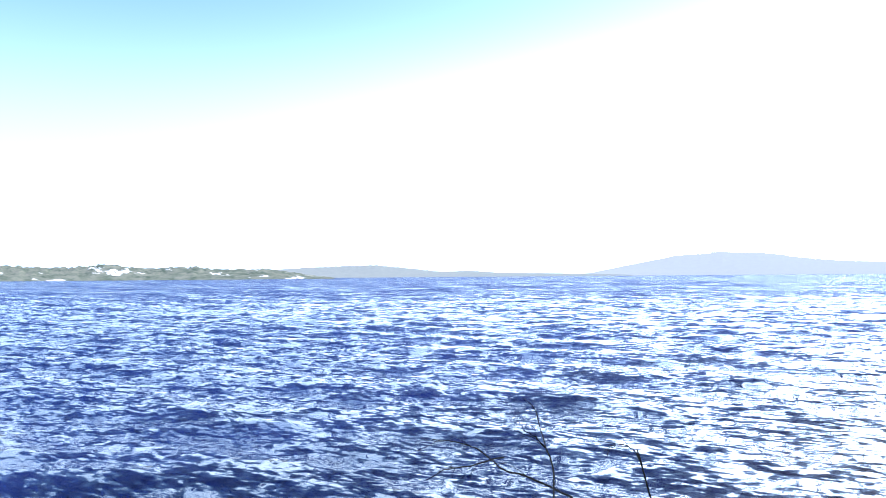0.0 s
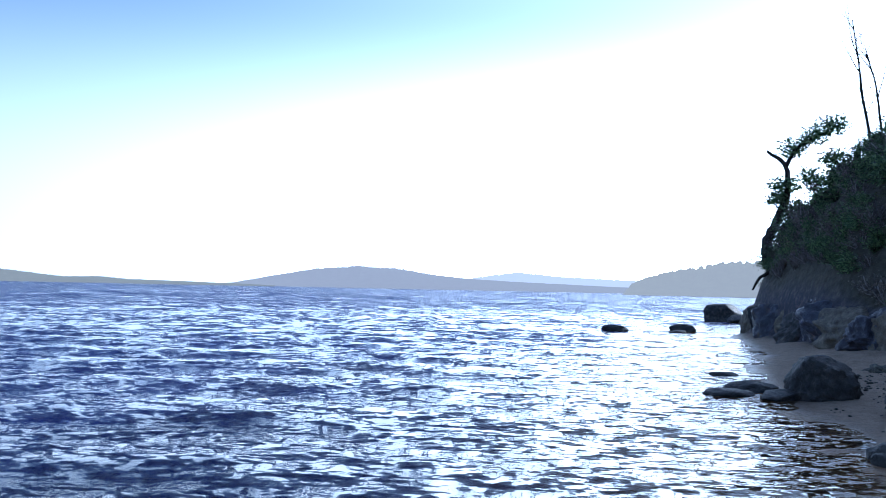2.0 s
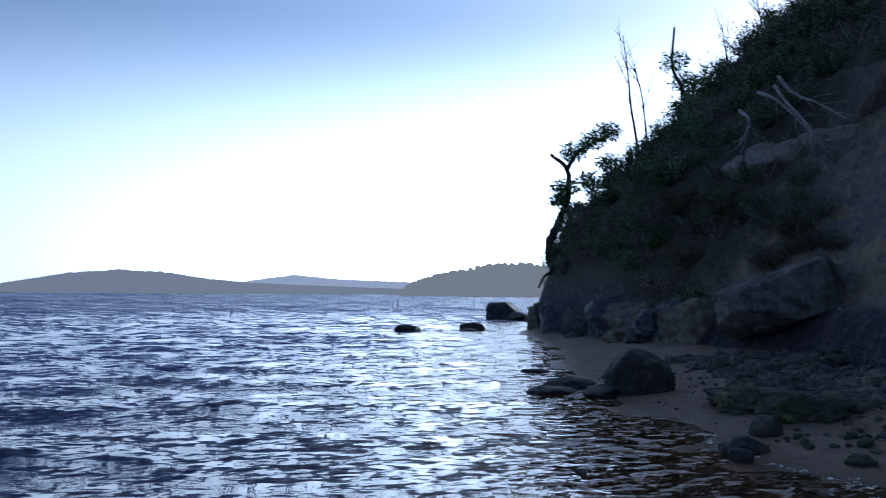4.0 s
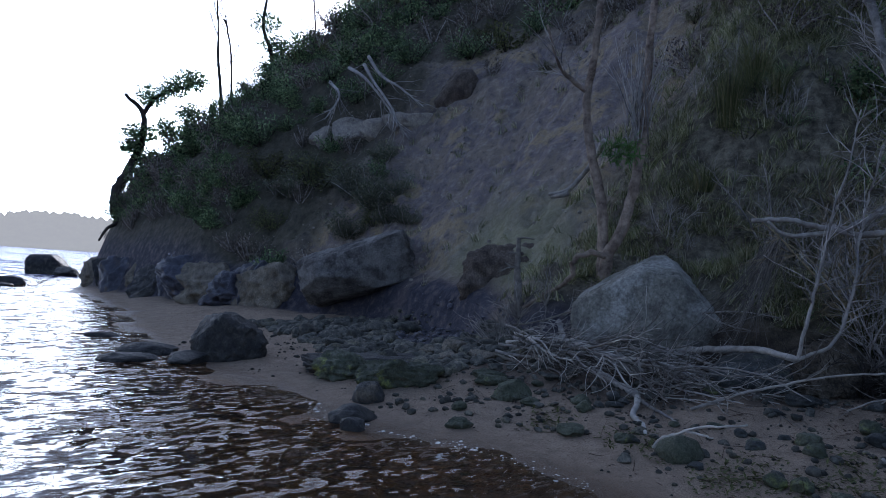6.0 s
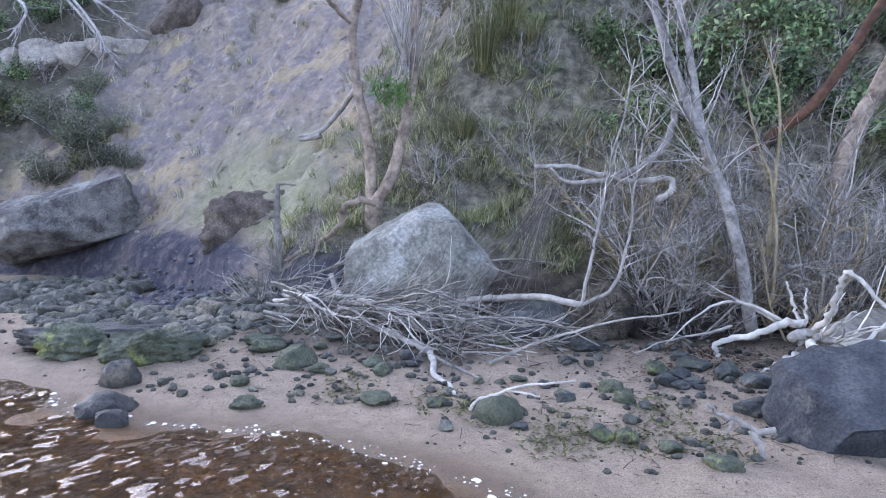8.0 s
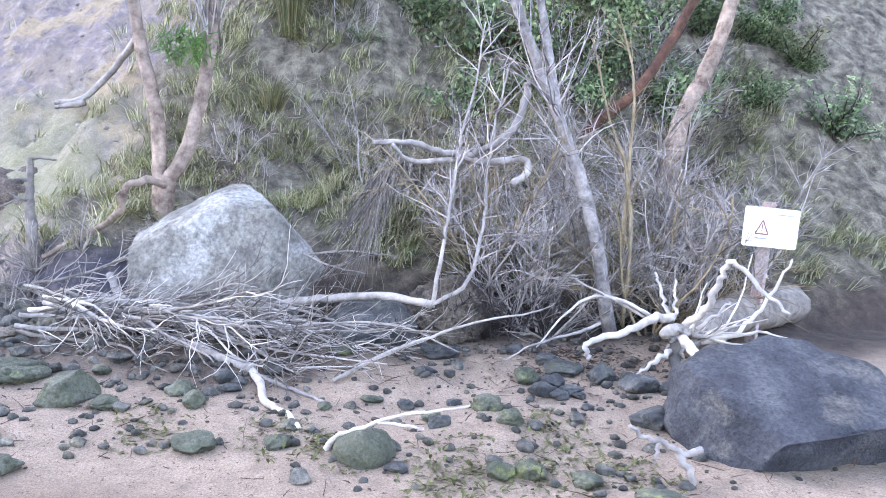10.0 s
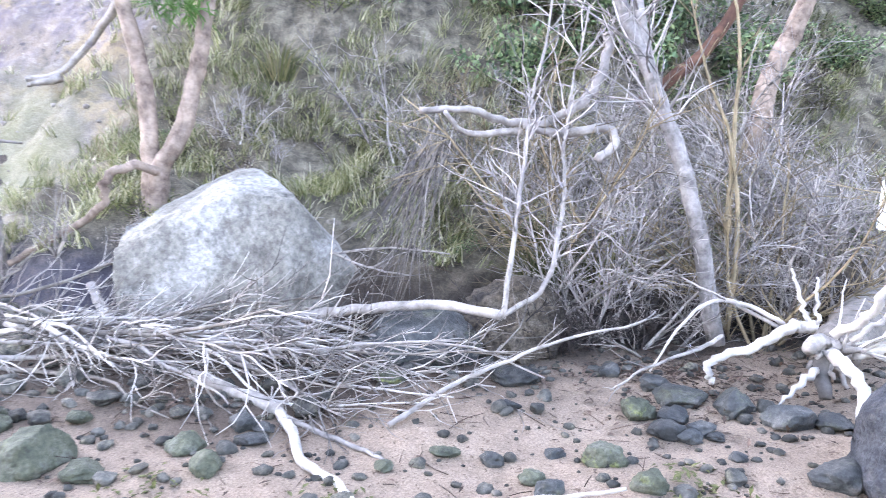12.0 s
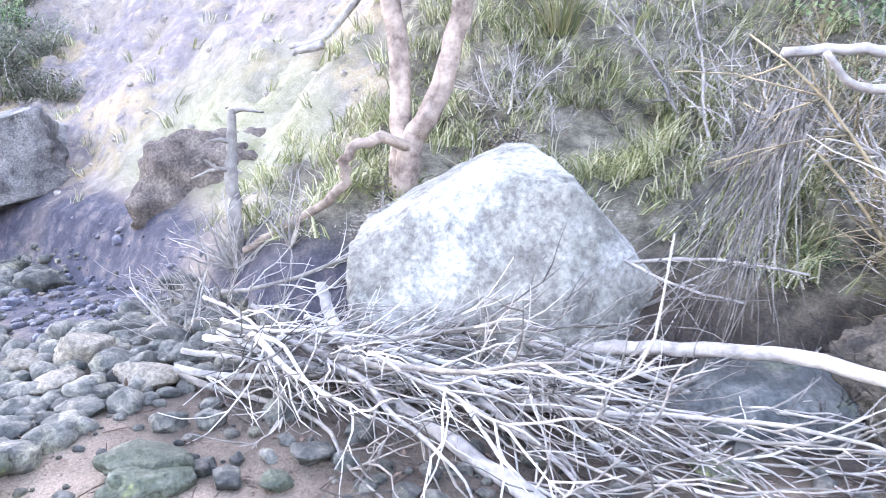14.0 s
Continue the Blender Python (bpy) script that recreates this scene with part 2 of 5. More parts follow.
GROUND, WATER = ground_material(), water_material()
PALE_ROCK = surface("pale_lichen_rock", [(0.3, (0.06, 0.056, 0.05)), (0.5, (0.155, 0.145, 0.122)), (0.7, (0.25, 0.235, 0.205))], 4, 0.9, 0.8, 0.05, (0.285, 0.275, 0.25), 1.3, (0.48, 0.6), fine=22.0)
SLAB_ROCK = surface("pale_topped_slab_rock", [(0.3, (0.03, 0.028, 0.03)), (0.5, (0.085, 0.078, 0.075)), (0.7, (0.17, 0.155, 0.14))], 5, 0.8, 1.0, 0.07, (0.26, 0.24, 0.225), 1.4, (0.44, 0.6))
HOLLOW_ROCK = surface("brown_stained_rock", [(0.3, (0.04, 0.032, 0.024)), (0.5, (0.085, 0.068, 0.05)), (0.7, (0.15, 0.125, 0.095))], 5, 0.9, 1.0, 0.08, (0.045, 0.038, 0.032), 2.2, (0.5, 0.62))
DARK_ROCK = surface("dark_wet_rock", [(0.3, (0.016, 0.016, 0.018)), (0.5, (0.04, 0.038, 0.038)), (0.7, (0.09, 0.08, 0.07))], 6, 0.6, 1.0, 0.06, (0.14, 0.115, 0.085), 1.7, (0.56, 0.68), spec=0.35)
PURPLE_ROCK = surface("slate_blue_rock", [(0.3, (0.022, 0.022, 0.034)), (0.5, (0.055, 0.055, 0.08)), (0.7, (0.13, 0.13, 0.17))], 4, 0.38, 1.0, 0.09, (0.15, 0.105, 0.065), 1.2, (0.56, 0.66), spec=0.6)
GREY_ROCK = surface("grey_boulder", [(0.3, (0.022, 0.024, 0.030)), (0.5, (0.052, 0.055, 0.064)), (0.7, (0.11, 0.112, 0.115))], 3, 0.8, 1.0, 0.08, (0.15, 0.14, 0.12), 1.6, (0.52, 0.66), spec=0.25)
TAN_ROCK = surface("tan_rock", [(0.3, (0.09, 0.075, 0.058)), (0.5, (0.16, 0.135, 0.105)), (0.7, (0.25, 0.215, 0.17))], 5, 0.9, 0.7, 0.05, (0.10, 0.09, 0.075), 2, (0.55, 0.68))
BROWN_EARTH = surface("brown_earth", [(0.3, (0.045, 0.035, 0.03)), (0.5, (0.11, 0.085, 0.07)), (0.7, (0.20, 0.16, 0.125))], 5, 0.95, 0.8, 0.06)
MOSS_ROCK = surface("mossy_rock", [(0.3, (0.035, 0.04, 0.03)), (0.5, (0.075, 0.08, 0.052)), (0.7, (0.13, 0.13, 0.105))], 7, 0.8, 0.9, 0.05, (0.19, 0.205, 0.065), 3, (0.58, 0.68))
COBBLE = surface("beach_cobble", [(0.3, (0.022, 0.023, 0.021)), (0.5, (0.06, 0.058, 0.05)), (0.7, (0.15, 0.132, 0.105))], 9, 0.8, 0.9, 0.03, (0.14, 0.125, 0.085), 2.5, (0.54, 0.66), per=0.5, spec=0.3)
DARK_STONE = surface("dark_beach_stone", [(0.3, (0.016, 0.018, 0.019)), (0.5, (0.042, 0.044, 0.043)), (0.7, (0.10, 0.095, 0.085))], 8, 0.65, 0.9, 0.03, (0.075, 0.08, 0.05), 3, (0.55, 0.68), per=0.4)
SOIL_STONE = surface("pale_clod", [(0.3, (0.19, 0.16, 0.145)), (0.5, (0.27, 0.235, 0.20)), (0.7, (0.38, 0.33, 0.27))], 8, 0.95, 0.6, 0.03, per=0.1)
DRIFT = bark("bleached_driftwood", (0.19, 0.17, 0.155), (0.44, 0.41, 0.38))
DRIFT_WHITE = bark("white_driftwood", (0.34, 0.315, 0.285), (0.62, 0.59, 0.55), least=0.8)
DRIFT_DARK = bark("dull_driftwood", (0.10, 0.09, 0.08), (0.30, 0.27, 0.24))
TWIG_GREY = bark("grey_twig", (0.27, 0.25, 0.24), (0.54, 0.505, 0.48))
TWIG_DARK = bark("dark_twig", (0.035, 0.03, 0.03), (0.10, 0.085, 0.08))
TWIG_OCHRE = bark("ochre_twig", (0.19, 0.15, 0.09), (0.38, 0.31, 0.20))
BARK_PINK = bark("flaking_pink_bark", (0.07, 0.046, 0.036), (0.42, 0.335, 0.27), scale=6.0, least=0.7)
BARK_GREY = bark("mottled_pale_bark", (0.10, 0.092, 0.088), (0.40, 0.375, 0.355))
BARK_RED = bark("red_brown_bark", (0.06, 0.034, 0.026), (0.17, 0.09, 0.06))
BARK_DARK = bark("dark_bark", (0.03, 0.027, 0.025), (0.09, 0.075, 0.065))
LEAF_DARK = leafy("dark_green_leaves", (0.025, 0.045, 0.022), (0.115, 0.18, 0.085), (0.30, 0.37, 0.19))
LEAF_OLIVE = leafy("olive_leaves", (0.045, 0.055, 0.022), (0.10, 0.11, 0.042), (0.20, 0.19, 0.085))
LEAF_DEAD = leafy("grey_brown_dead_leaves", (0.06, 0.046, 0.044), (0.165, 0.135, 0.12), (0.31, 0.265, 0.235))
LEAF_SAGE = leafy("sage_grey_leaves", (0.05, 0.06, 0.042), (0.115, 0.125, 0.085), (0.22, 0.21, 0.155))
LEAF_FRESH = leafy("fresh_green_leaves", (0.06, 0.13, 0.03), (0.10, 0.21, 0.05), (0.16, 0.30, 0.09), 0.5, 0.35)
GRASS = leafy("straw_and_green_grass", (0.06, 0.085, 0.025), (0.31, 0.31, 0.165), (0.60, 0.56, 0.44))
SEDGE = leafy("sedge_blades", (0.05, 0.065, 0.025), (0.12, 0.125, 0.05), (0.28, 0.235, 0.13))
SIGN_WHITE = surface("white_sign_paint", [(0.3, (0.76, 0.75, 0.73)), (0.7, (0.84, 0.83, 0.81))], 5, 0.5, 0.1, 0.002, per=0)
SIGN_DARK = surface("sign_print", [(0.3, (0.16, 0.06, 0.05)), (0.7, (0.22, 0.09, 0.07))], 20, 0.6, 0.05, 0.001, per=0)
SIGN_GREY = surface("grey_print", [(0.3, (0.22, 0.22, 0.22)), (0.7, (0.30, 0.30, 0.30))], 20, 0.6, 0.05, 0.001, per=0)
POST_WOOD = surface("weathered_post", [(0.3, (0.22, 0.19, 0.18)), (0.6, (0.34, 0.29, 0.27)), (0.8, (0.42, 0.37, 0.34))], 9, 0.85, 0.5, 0.01, (0.36, 0.22, 0.18), 2.5, (0.5, 0.65), per=0)
FOAM = surface("foam", [(0.3, (0.62, 0.60, 0.55)), (0.7, (0.82, 0.80, 0.76))], 30, 0.9, 0.3, 0.01, per=0.1)
WEED = surface("green_weed_mat", [(0.3, (0.05, 0.055, 0.02)), (0.5, (0.11, 0.115, 0.04)), (0.7, (0.20, 0.19, 0.08))], 25, 0.9, 0.9, 0.03)
DEBRIS = bark("leaf_litter", (0.05, 0.035, 0.028), (0.19, 0.13, 0.10))

# ---------------------------------------------------------------- shape of the land
# foot of the slope, and the edge of the water, as lines over the plan
TOE = np.array([(7.6, -14), (8.6, -4), (9.5, 0), (10.2, 2.5), (10.75, 4.7), (11.7, 6.9), (14.7, 8.8), (17.1, 11.3), (18.3, 14.5),
                (19.9, 17.8), (22.6, 21.8), (25.3, 25.4), (28.5, 27.6), (36.0, 28.5), (70.0, 22.0)], float)
SHORE = np.array([(-4.0, -30), (-0.6, -6), (0.8, -1.0), (2.6, 1.8), (4.3, 3.7), (5.8, 4.85), (6.5, 5.5), (7.05, 6.05), (7.45, 6.8), (7.65, 7.5),
                  (8.05, 8.2), (8.9, 9.2), (9.6, 10.2), (10.5, 11.5), (12.2, 13.3), (14.2, 15.3), (18.4, 18.6), (24.3, 25.2),
                  (28.5, 28.2), (36.0, 29.2), (70.0, 23.0)], float)


def signed(line, x, y):
    """Distance from a line over the plan, plus on its right-hand side."""
    best = np.full(np.shape(x), 1e9)
    sign = np.ones(np.shape(x))
    for (ax, ay), (bx, by) in zip(line[:-1], line[1:]):
        ex, ey = bx - ax, by - ay
        k = np.clip(((x - ax) * ex + (y - ay) * ey) / (ex * ex + ey * ey), 0, 1)
        dx, dy = x - ax - k * ex, y - ay - k * ey
        dist = np.hypot(dx, dy)
        closer = dist < best
        best = np.where(closer, dist, best)
        sign = np.where(closer, np.where(ex * dy - ey * dx < 0, 1.0, -1.0), sign)
    return best * sign


def waves2(x, y, seed, scale, octaves=4):
    """Cheap fractal relief from turned sine waves."""
    rng = np.random.RandomState(seed)
    total, gain = np.zeros(np.shape(x)), 1.0
    for o in range(octaves):
        for _ in range(3):
            a, p, q = rng.rand() * 6.28, rng.rand() * 6.28, rng.rand() * 6.28
            u = (x * np.cos(a) + y * np.sin(a)) / scale
            v = (-x * np.sin(a) + y * np.cos(a)) / scale
            total = total + gain * np.sin(5.1 * u + p + 1.7 * np.sin(2.9 * v + q)) / 3
        gain, scale = gain * 0.5, scale * 0.47
    return total


def smooth(a, b, v):
    k = np.clip((v - a) / (b - a), 0, 1)
    return k * k * (3 - 2 * k)


NEAR_D, NEAR_Z = (0, 0.35, 0.8, 1.6, 2.3, 3.6, 6, 14, 26, 70), (0, 0.5, 0.85, 1.45, 2.1, 4.2, 7.6, 16, 22, 30)
MID_D, MID_Z = (0, 0.25, 0.9, 1.6, 4.1, 5.1, 8, 14, 26, 70), (0, 0.75, 1.3, 2.2, 5.3, 6.9, 9.8, 16, 22, 30)
HEAD_D, HEAD_Z = (0, 0.3, 0.8, 1.7, 3.2, 8, 14, 26, 70), (0, 1.2, 2.5, 4.2, 6.0, 10.8, 15.5, 19, 24)


def height(x, y, fine=True):
    x, y = np.asarray(x, float), np.asarray(y, float)
    td, wd = signed(TOE, x, y), signed(SHORE, x, y)
    s = x * 0.55 + y * 0.83
    mid, head = smooth(11.5, 16.5, s), smooth(23, 28, s)
    up = np.interp(td, NEAR_D, NEAR_Z) * (1 - mid) + np.interp(td, MID_D, MID_Z) * mid
    up = up * (1 - head) + np.interp(td, HEAD_D, HEAD_Z) * head
    foot = 0.62 - 0.2 * mid - 0.14 * head
    beach = foot * (np.maximum(wd, 0) / (np.maximum(wd, 0) + np.maximum(-td, 0) + 1e-6)) ** 1.3
    bed = -0.035 * np.minimum(-wd, 5) - 0.12 * np.maximum(-wd - 7, 0)
    z = np.where(td > 0, foot + up, np.where(wd > 0, beach, np.maximum(bed, -4)))
    if fine:
        rough = smooth(0, 1.2, td)
        z = z + rough * (0.28 * waves2(x, y, 3, 3.4, 4) + 0.13 * waves2(x, y, 5, 0.9, 4) - 0.10 * np.abs(waves2(x, y, 6, 1.7, 3)))
        z = z + (0.012 + 0.03 * smooth(0.3, 1.5, wd)) * waves2(x, y, 8, 1.3, 3) * smooth(60, 20, np.abs(td))
    return z

# ---------------------------------------------------------------- mesh helpers
class Build:
    """Collects vertices and faces of one mesh."""

    def __init__(self):
        self.v, self.f = [], []

    def tube(self, pts, radii, sides=6, rough=0.0):
        pts = [Vector(p) for p in pts]
        base, last = len(self.v), len(pts) - 1
        side = None
        for i, p in enumerate(pts):
            d = (pts[min(i + 1, last)] - pts[max(i - 1, 0)]).normalized()
            if side is None or abs(side.dot(d)) > 0.98:
                side = d.orthogonal().normalized()
            side = (side - d * side.dot(d)).normalized()
            up = d.cross(side)
            for k in range(sides):
                a = 2 * math.pi * k / sides
                r = radii[i] * (1 + (random.uniform(-rough, rough) if rough else 0))
                self.v.append(p + (side * math.cos(a) + up * math.sin(a)) * r)
        for i in range(last):
            for k in range(sides):
                a, b = base + i * sides + k, base + i * sides + (k + 1) % sides
                self.f.append((a, b, b + sides, a + sides))
        self.f.append(tuple(base + k for k in reversed(range(sides))))
        self.f.append(tuple(base + last * sides + k for k in range(sides)))

    def leaf(self, p, along, wide, length, width):
        a = len(self.v)
        tip = p + along * length
        belly = p + along * length * 0.5 + wide.cross(along) * width * 0.25
        self.v += [p, belly + wide * width * 0.5, tip, belly - wide * width * 0.5]
        self.f += [(a, a + 1, a + 2), (a, a + 2, a + 3)]

    def blade(self, p, lean, height_, width):
        a = len(self.v)
        side = Vector((random.uniform(-1, 1), random.uniform(-1, 1), 0)).normalized() * width * 0.5
        mid_, tip = p + lean * 0.4 + Vector((0, 0, height_ * 0.62)), p + lean * 1.25 + Vector((0, 0, height_))
        self.v += [p - side, p + side, mid_ + side * 0.8, mid_ - side * 0.8, tip]
        self.f += [(a, a + 1, a + 2, a + 3), (a + 3, a + 2, a + 4)]

    def mesh(self, name, smooth_=True):
        me = bpy.data.meshes.new(name)
        me.from_pydata([tuple(p) for p in self.v], [], self.f)
        if smooth_:
            me.polygons.foreach_set("use_smooth", [True] * len(me.polygons))
        return me


JOINED = ("twig_tangle", "branchwork", "foliage", "crown", "strand_curtain", "blade_tuft", "root_fringe")


def part(name, built, material, parent=None, label="", smooth_=True):
    """Links a Build, a bmesh or a mesh as one object under parent."""
    if isinstance(built, Build):
        me = built.mesh(name, smooth_)
    elif isinstance(built, bmesh.types.BMesh):
        me = bpy.data.meshes.new(name)
        built.to_mesh(me)
        built.free()
        if smooth_:
            me.polygons.foreach_set("use_smooth", [True] * len(me.polygons))
    else:
        me = built
    if not me.materials:
        me.materials.append(material)
    ob = new(name, me)
    if parent:
        ob.parent = parent
    if name in JOINED:
        tagged(ob, kind="stuff")
    if label:
        tagged(ob, label)
    return ob


def rand_dir():
    z, a = random.uniform(-1, 1), random.uniform(0, 2 * math.pi)
    r = math.sqrt(1 - z * z)
    return Vector((r * math.cos(a), r * math.sin(a), z))


def wiggle(start, direction, length, steps, wander=0.2, droop=0.0):
    """A crooked line: points from start, turning a little at each step."""
    p, d, pts = Vector(start), Vector(direction).normalized(), [Vector(start)]
    for _ in range(steps):
        d = (d + rand_dir() * wander + Vector((0, 0, -droop))).normalized()
        p = p + d * (length / steps)
        pts.append(p.copy())
    return pts


def curve_pts(pts, steps=5, jitter=0.0):
    """A smooth line through a few points."""
    pts = [Vector(p) for p in pts]
    ext = [2 * pts[0] - pts[1], *pts, 2 * pts[-1] - pts[-2]]
    out = []
    for i in range(1, len(ext) - 2):
        p0, p1, p2, p3 = ext[i - 1:i + 3]
        for k in range(steps):
            t = k / steps
            q = 0.5 * (2 * p1 + (p2 - p0) * t + (2 * p0 - 5 * p1 + 4 * p2 - p3) * t * t + (3 * p1 - p0 - 3 * p2 + p3) * t ** 3)
            out.append(q + rand_dir() * jitter)
    out.append(pts[-1])
    return out


def taper(n, a, b, power=1.0):
    return [a + (b - a) * (i / max(n - 1, 1)) ** power for i in range(n)]


def rock_mesh(name, seed, level=3, lump=0.28, cuts=5, cut_at=0.78, pits=0.05, box=2.0, faces=()):
    """A stone about one metre in radius: a lumpy ball cut by planes, with pits."""
    rng = random.Random(seed)
    bm = bmesh.new()
    bmesh.ops.create_icosphere(bm, subdivisions=level, radius=1)
    off = Vector((rng.uniform(-50, 50), rng.uniform(-50, 50), rng.uniform(-50, 50)))
    planes = [(Vector(f[:3]).normalized(), f[3]) for f in faces]
    for _ in range(cuts):
        z, a = rng.uniform(-0.8, 1), rng.uniform(0, 6.283)
        r = math.sqrt(max(0, 1 - z * z))
        planes.append((Vector((r * math.cos(a), r * math.sin(a), z)), rng.uniform(cut_at - 0.12, cut_at + 0.12)))
    for v in bm.verts:
        d = v.co.normalized()
        p = d / (abs(d.x) ** box + abs(d.y) ** box + abs(d.z) ** box) ** (1 / box) * (1 + lump * noise.noise(d * 1.3 + off) + lump * 0.5 * noise.noise(d * 2.9 + off))
        for nrm, at in planes:
            over = p.dot(nrm) - at
            if over > 0:
                p -= nrm * over * 0.9
        p *= 1 + pits * noise.noise(d * 6 + off) + pits * 0.5 * noise.noise(d * 13 + off)
        v.co = p
    me = bpy.data.meshes.new(name)
    bm.to_mesh(me)
    bm.free()
    me.polygons.foreach_set("use_smooth", [True] * len(me.polygons))
    return me


def grid_mesh(name, xs, ys, zfun):
    gx, gy = np.meshgrid(xs, ys)
    z = zfun(gx, gy)
    nx, ny = len(xs), len(ys)
    verts = np.stack([gx, gy, z], -1).reshape(-1, 3)
    i = (np.arange(ny - 1)[:, None] * nx + np.arange(nx - 1)[None, :]).reshape(-1)
    faces = np.stack([i, i + 1, i + nx + 1, i + nx], -1)
    me = bpy.data.meshes.new(name)
    me.vertices.add(len(verts))
    me.vertices.foreach_set("co", verts.ravel())
    me.loops.add(faces.size)
    me.loops.foreach_set("vertex_index", faces.ravel().astype(np.int32))
    me.polygons.add(len(faces))
    me.polygons.foreach_set("loop_start", np.arange(0, faces.size, 4, dtype=np.int32))
    me.polygons.foreach_set("use_smooth", np.ones(len(faces), bool))
    me.update(calc_edges=True)
    return me, gx.ravel(), gy.ravel(), z.ravel()


def spaced(lo, hi, step, far_lo, far_hi, grow=1.12):
    """Even steps between lo and hi, then ever wider ones out to the far ends."""
    mid_ = list(np.arange(lo, hi + step / 2, step))
    up, d = [mid_[-1]], step
    while up[-1] < far_hi:
        d *= grow
        up.append(up[-1] + d)
    down, d = [mid_[0]], step
    while down[-1] > far_lo:
        d *= grow
        down.append(down[-1] - d)
    return np.array(down[:0:-1] + mid_ + up[1:])


# ---------------------------------------------------------------- ground and lake
GX, GY = spaced(5.0, 24.0, 0.1, -2600, 2600, 1.06), spaced(-1.0, 20.0, 0.1, -2600, 2600, 1.06)
me, gx, gy, gz = grid_mesh("ground", GX, GY, height)
td, wd = signed(TOE, gx, gy), signed(SHORE, gx, gy)
GRIDS = {k: v.reshape(len(GY), len(GX)).tolist() for k, v in (("z", gz), ("td", td), ("wd", wd))}
GX_, GY_ = GX.tolist(), GY.tolist()


def looked_up(key, x, y):
    """A value of the ground's grid at (x, y), between its four nearest corners."""
    i, j = bisect(GX_, x) - 1, bisect(GY_, y) - 1
    u, v = (x - GX_[i]) / (GX_[i + 1] - GX_[i]), (y - GY_[j]) / (GY_[j + 1] - GY_[j])
    g = GRIDS[key]
    return (g[j][i] * (1 - u) + g[j][i + 1] * u) * (1 - v) + (g[j + 1][i] * (1 - u) + g[j + 1][i + 1] * u) * v


def bisect(seq, v):
    lo, hi = 0, len(seq)
    while lo < hi:
        m_ = (lo + hi) // 2
        if v < seq[m_]:
            hi = m_
        else:
            lo = m_ + 1
    return lo


along = gx * 0.55 + gy * 0.83
patchy = waves2(gx, gy, 21, 2.2, 3)
soil_w = smooth(12.2, 13.2, along + patchy * 0.8) * (1 - smooth(22.5, 25.5, along + patchy * 1.2)) * smooth(0.1, 0.6, td) * (1 - smooth(5.5, 8.0, td + patchy))
turf_w = smooth(0.15, 0.7, td + 0.2 * patchy) * (1 - soil_w)
rock_w = smooth(16, 18, along) * smooth(-0.3, 0.0, td) * (1 - smooth(0.6, 1.2, td + patchy * 0.3))
rock_w = np.maximum(rock_w, smooth(13.0, 13.8, along) * (1 - smooth(17.0, 18.0, along)) * smooth(-1.5, -0.8, td + 0.35 * patchy) * (1 - smooth(0.4, 0.9, td)))
turf_w = turf_w * (1 - rock_w)
soil_w = soil_w * (1 - rock_w)
humus_w = smooth(21.0, 23.5, along + patchy) * smooth(0.3, 0.7, td) + smooth(6.0, 8.0, td) * (1 - smooth(22.0, 24.5, along))
mossy_w = smooth(0.3, 1.0, td) * (1 - smooth(1.6, 2.8, td + 0.5 * patchy)) * smooth(12.6, 13.6, along) * (1 - smooth(16.0, 17.5, along))
rock_w = np.maximum(rock_w, smooth(1.3, 0.6, np.hypot(gx - 12.3, gy - 6.6) + 0.25 * patchy))
weights = {"humus": humus_w, "mossy": mossy_w,"soil": soil_w, "turf": turf_w, "rock": rock_w,
           "wet": 1 - smooth(0.05, 0.6, wd + 0.12 * patchy),
           # litter with painted shade: along the bank's foot and beneath the driftwood heap
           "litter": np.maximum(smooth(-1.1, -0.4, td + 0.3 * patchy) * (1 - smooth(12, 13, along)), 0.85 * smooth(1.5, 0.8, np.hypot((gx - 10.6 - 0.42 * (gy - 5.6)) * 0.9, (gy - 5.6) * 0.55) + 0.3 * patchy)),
           # the bed takes on the painted deep-water blue away from the shore
           "bed": smooth(0.0, 0.25, -wd), "deep_blue": smooth(2.5, 5.5, -wd)}
for key, w in weights.items():
    me.attributes.new(key, "FLOAT", "POINT").data.foreach_set("value", w.astype(np.float32))
ground = part("ground", me, GROUND)
tagged(ground, "sandy beach rising into a bare earthen and grassy slope", "ground", kind="structure")


def swell(x, y):
    wd_ = signed(SHORE, x, y)
    calm = 0.22 + 0.78 * smooth(1.5, 9.0, -wd_)
    reach = 1 - smooth(60, 160, np.hypot(x - 2, y - 4))
    # crests run about parallel to the beach, drifting in
    u, v = x * 0.45 + y * 0.89, x * 0.89 - y * 0.45
    z = 0.050 * np.sin(2.1 * u + 0.9 * np.sin(0.55 * v) + 0.6 * np.sin(0.31 * v + 1.3))
    z = z + 0.018 * np.sin(4.6 * u + 1.4 * v + 1.3 * np.sin(0.9 * v + 2)) + 0.011 * np.sin(6.8 * u - 2.4 * v + 1.2 * np.sin(1.3 * v))
    z = z + 0.004 * np.sin(12.5 * u + 2.7 * v + 1.5 * np.sin(2.3 * v)) + 0.012 * waves2(x, y, 41, 1.1, 4)
    return z * calm * reach


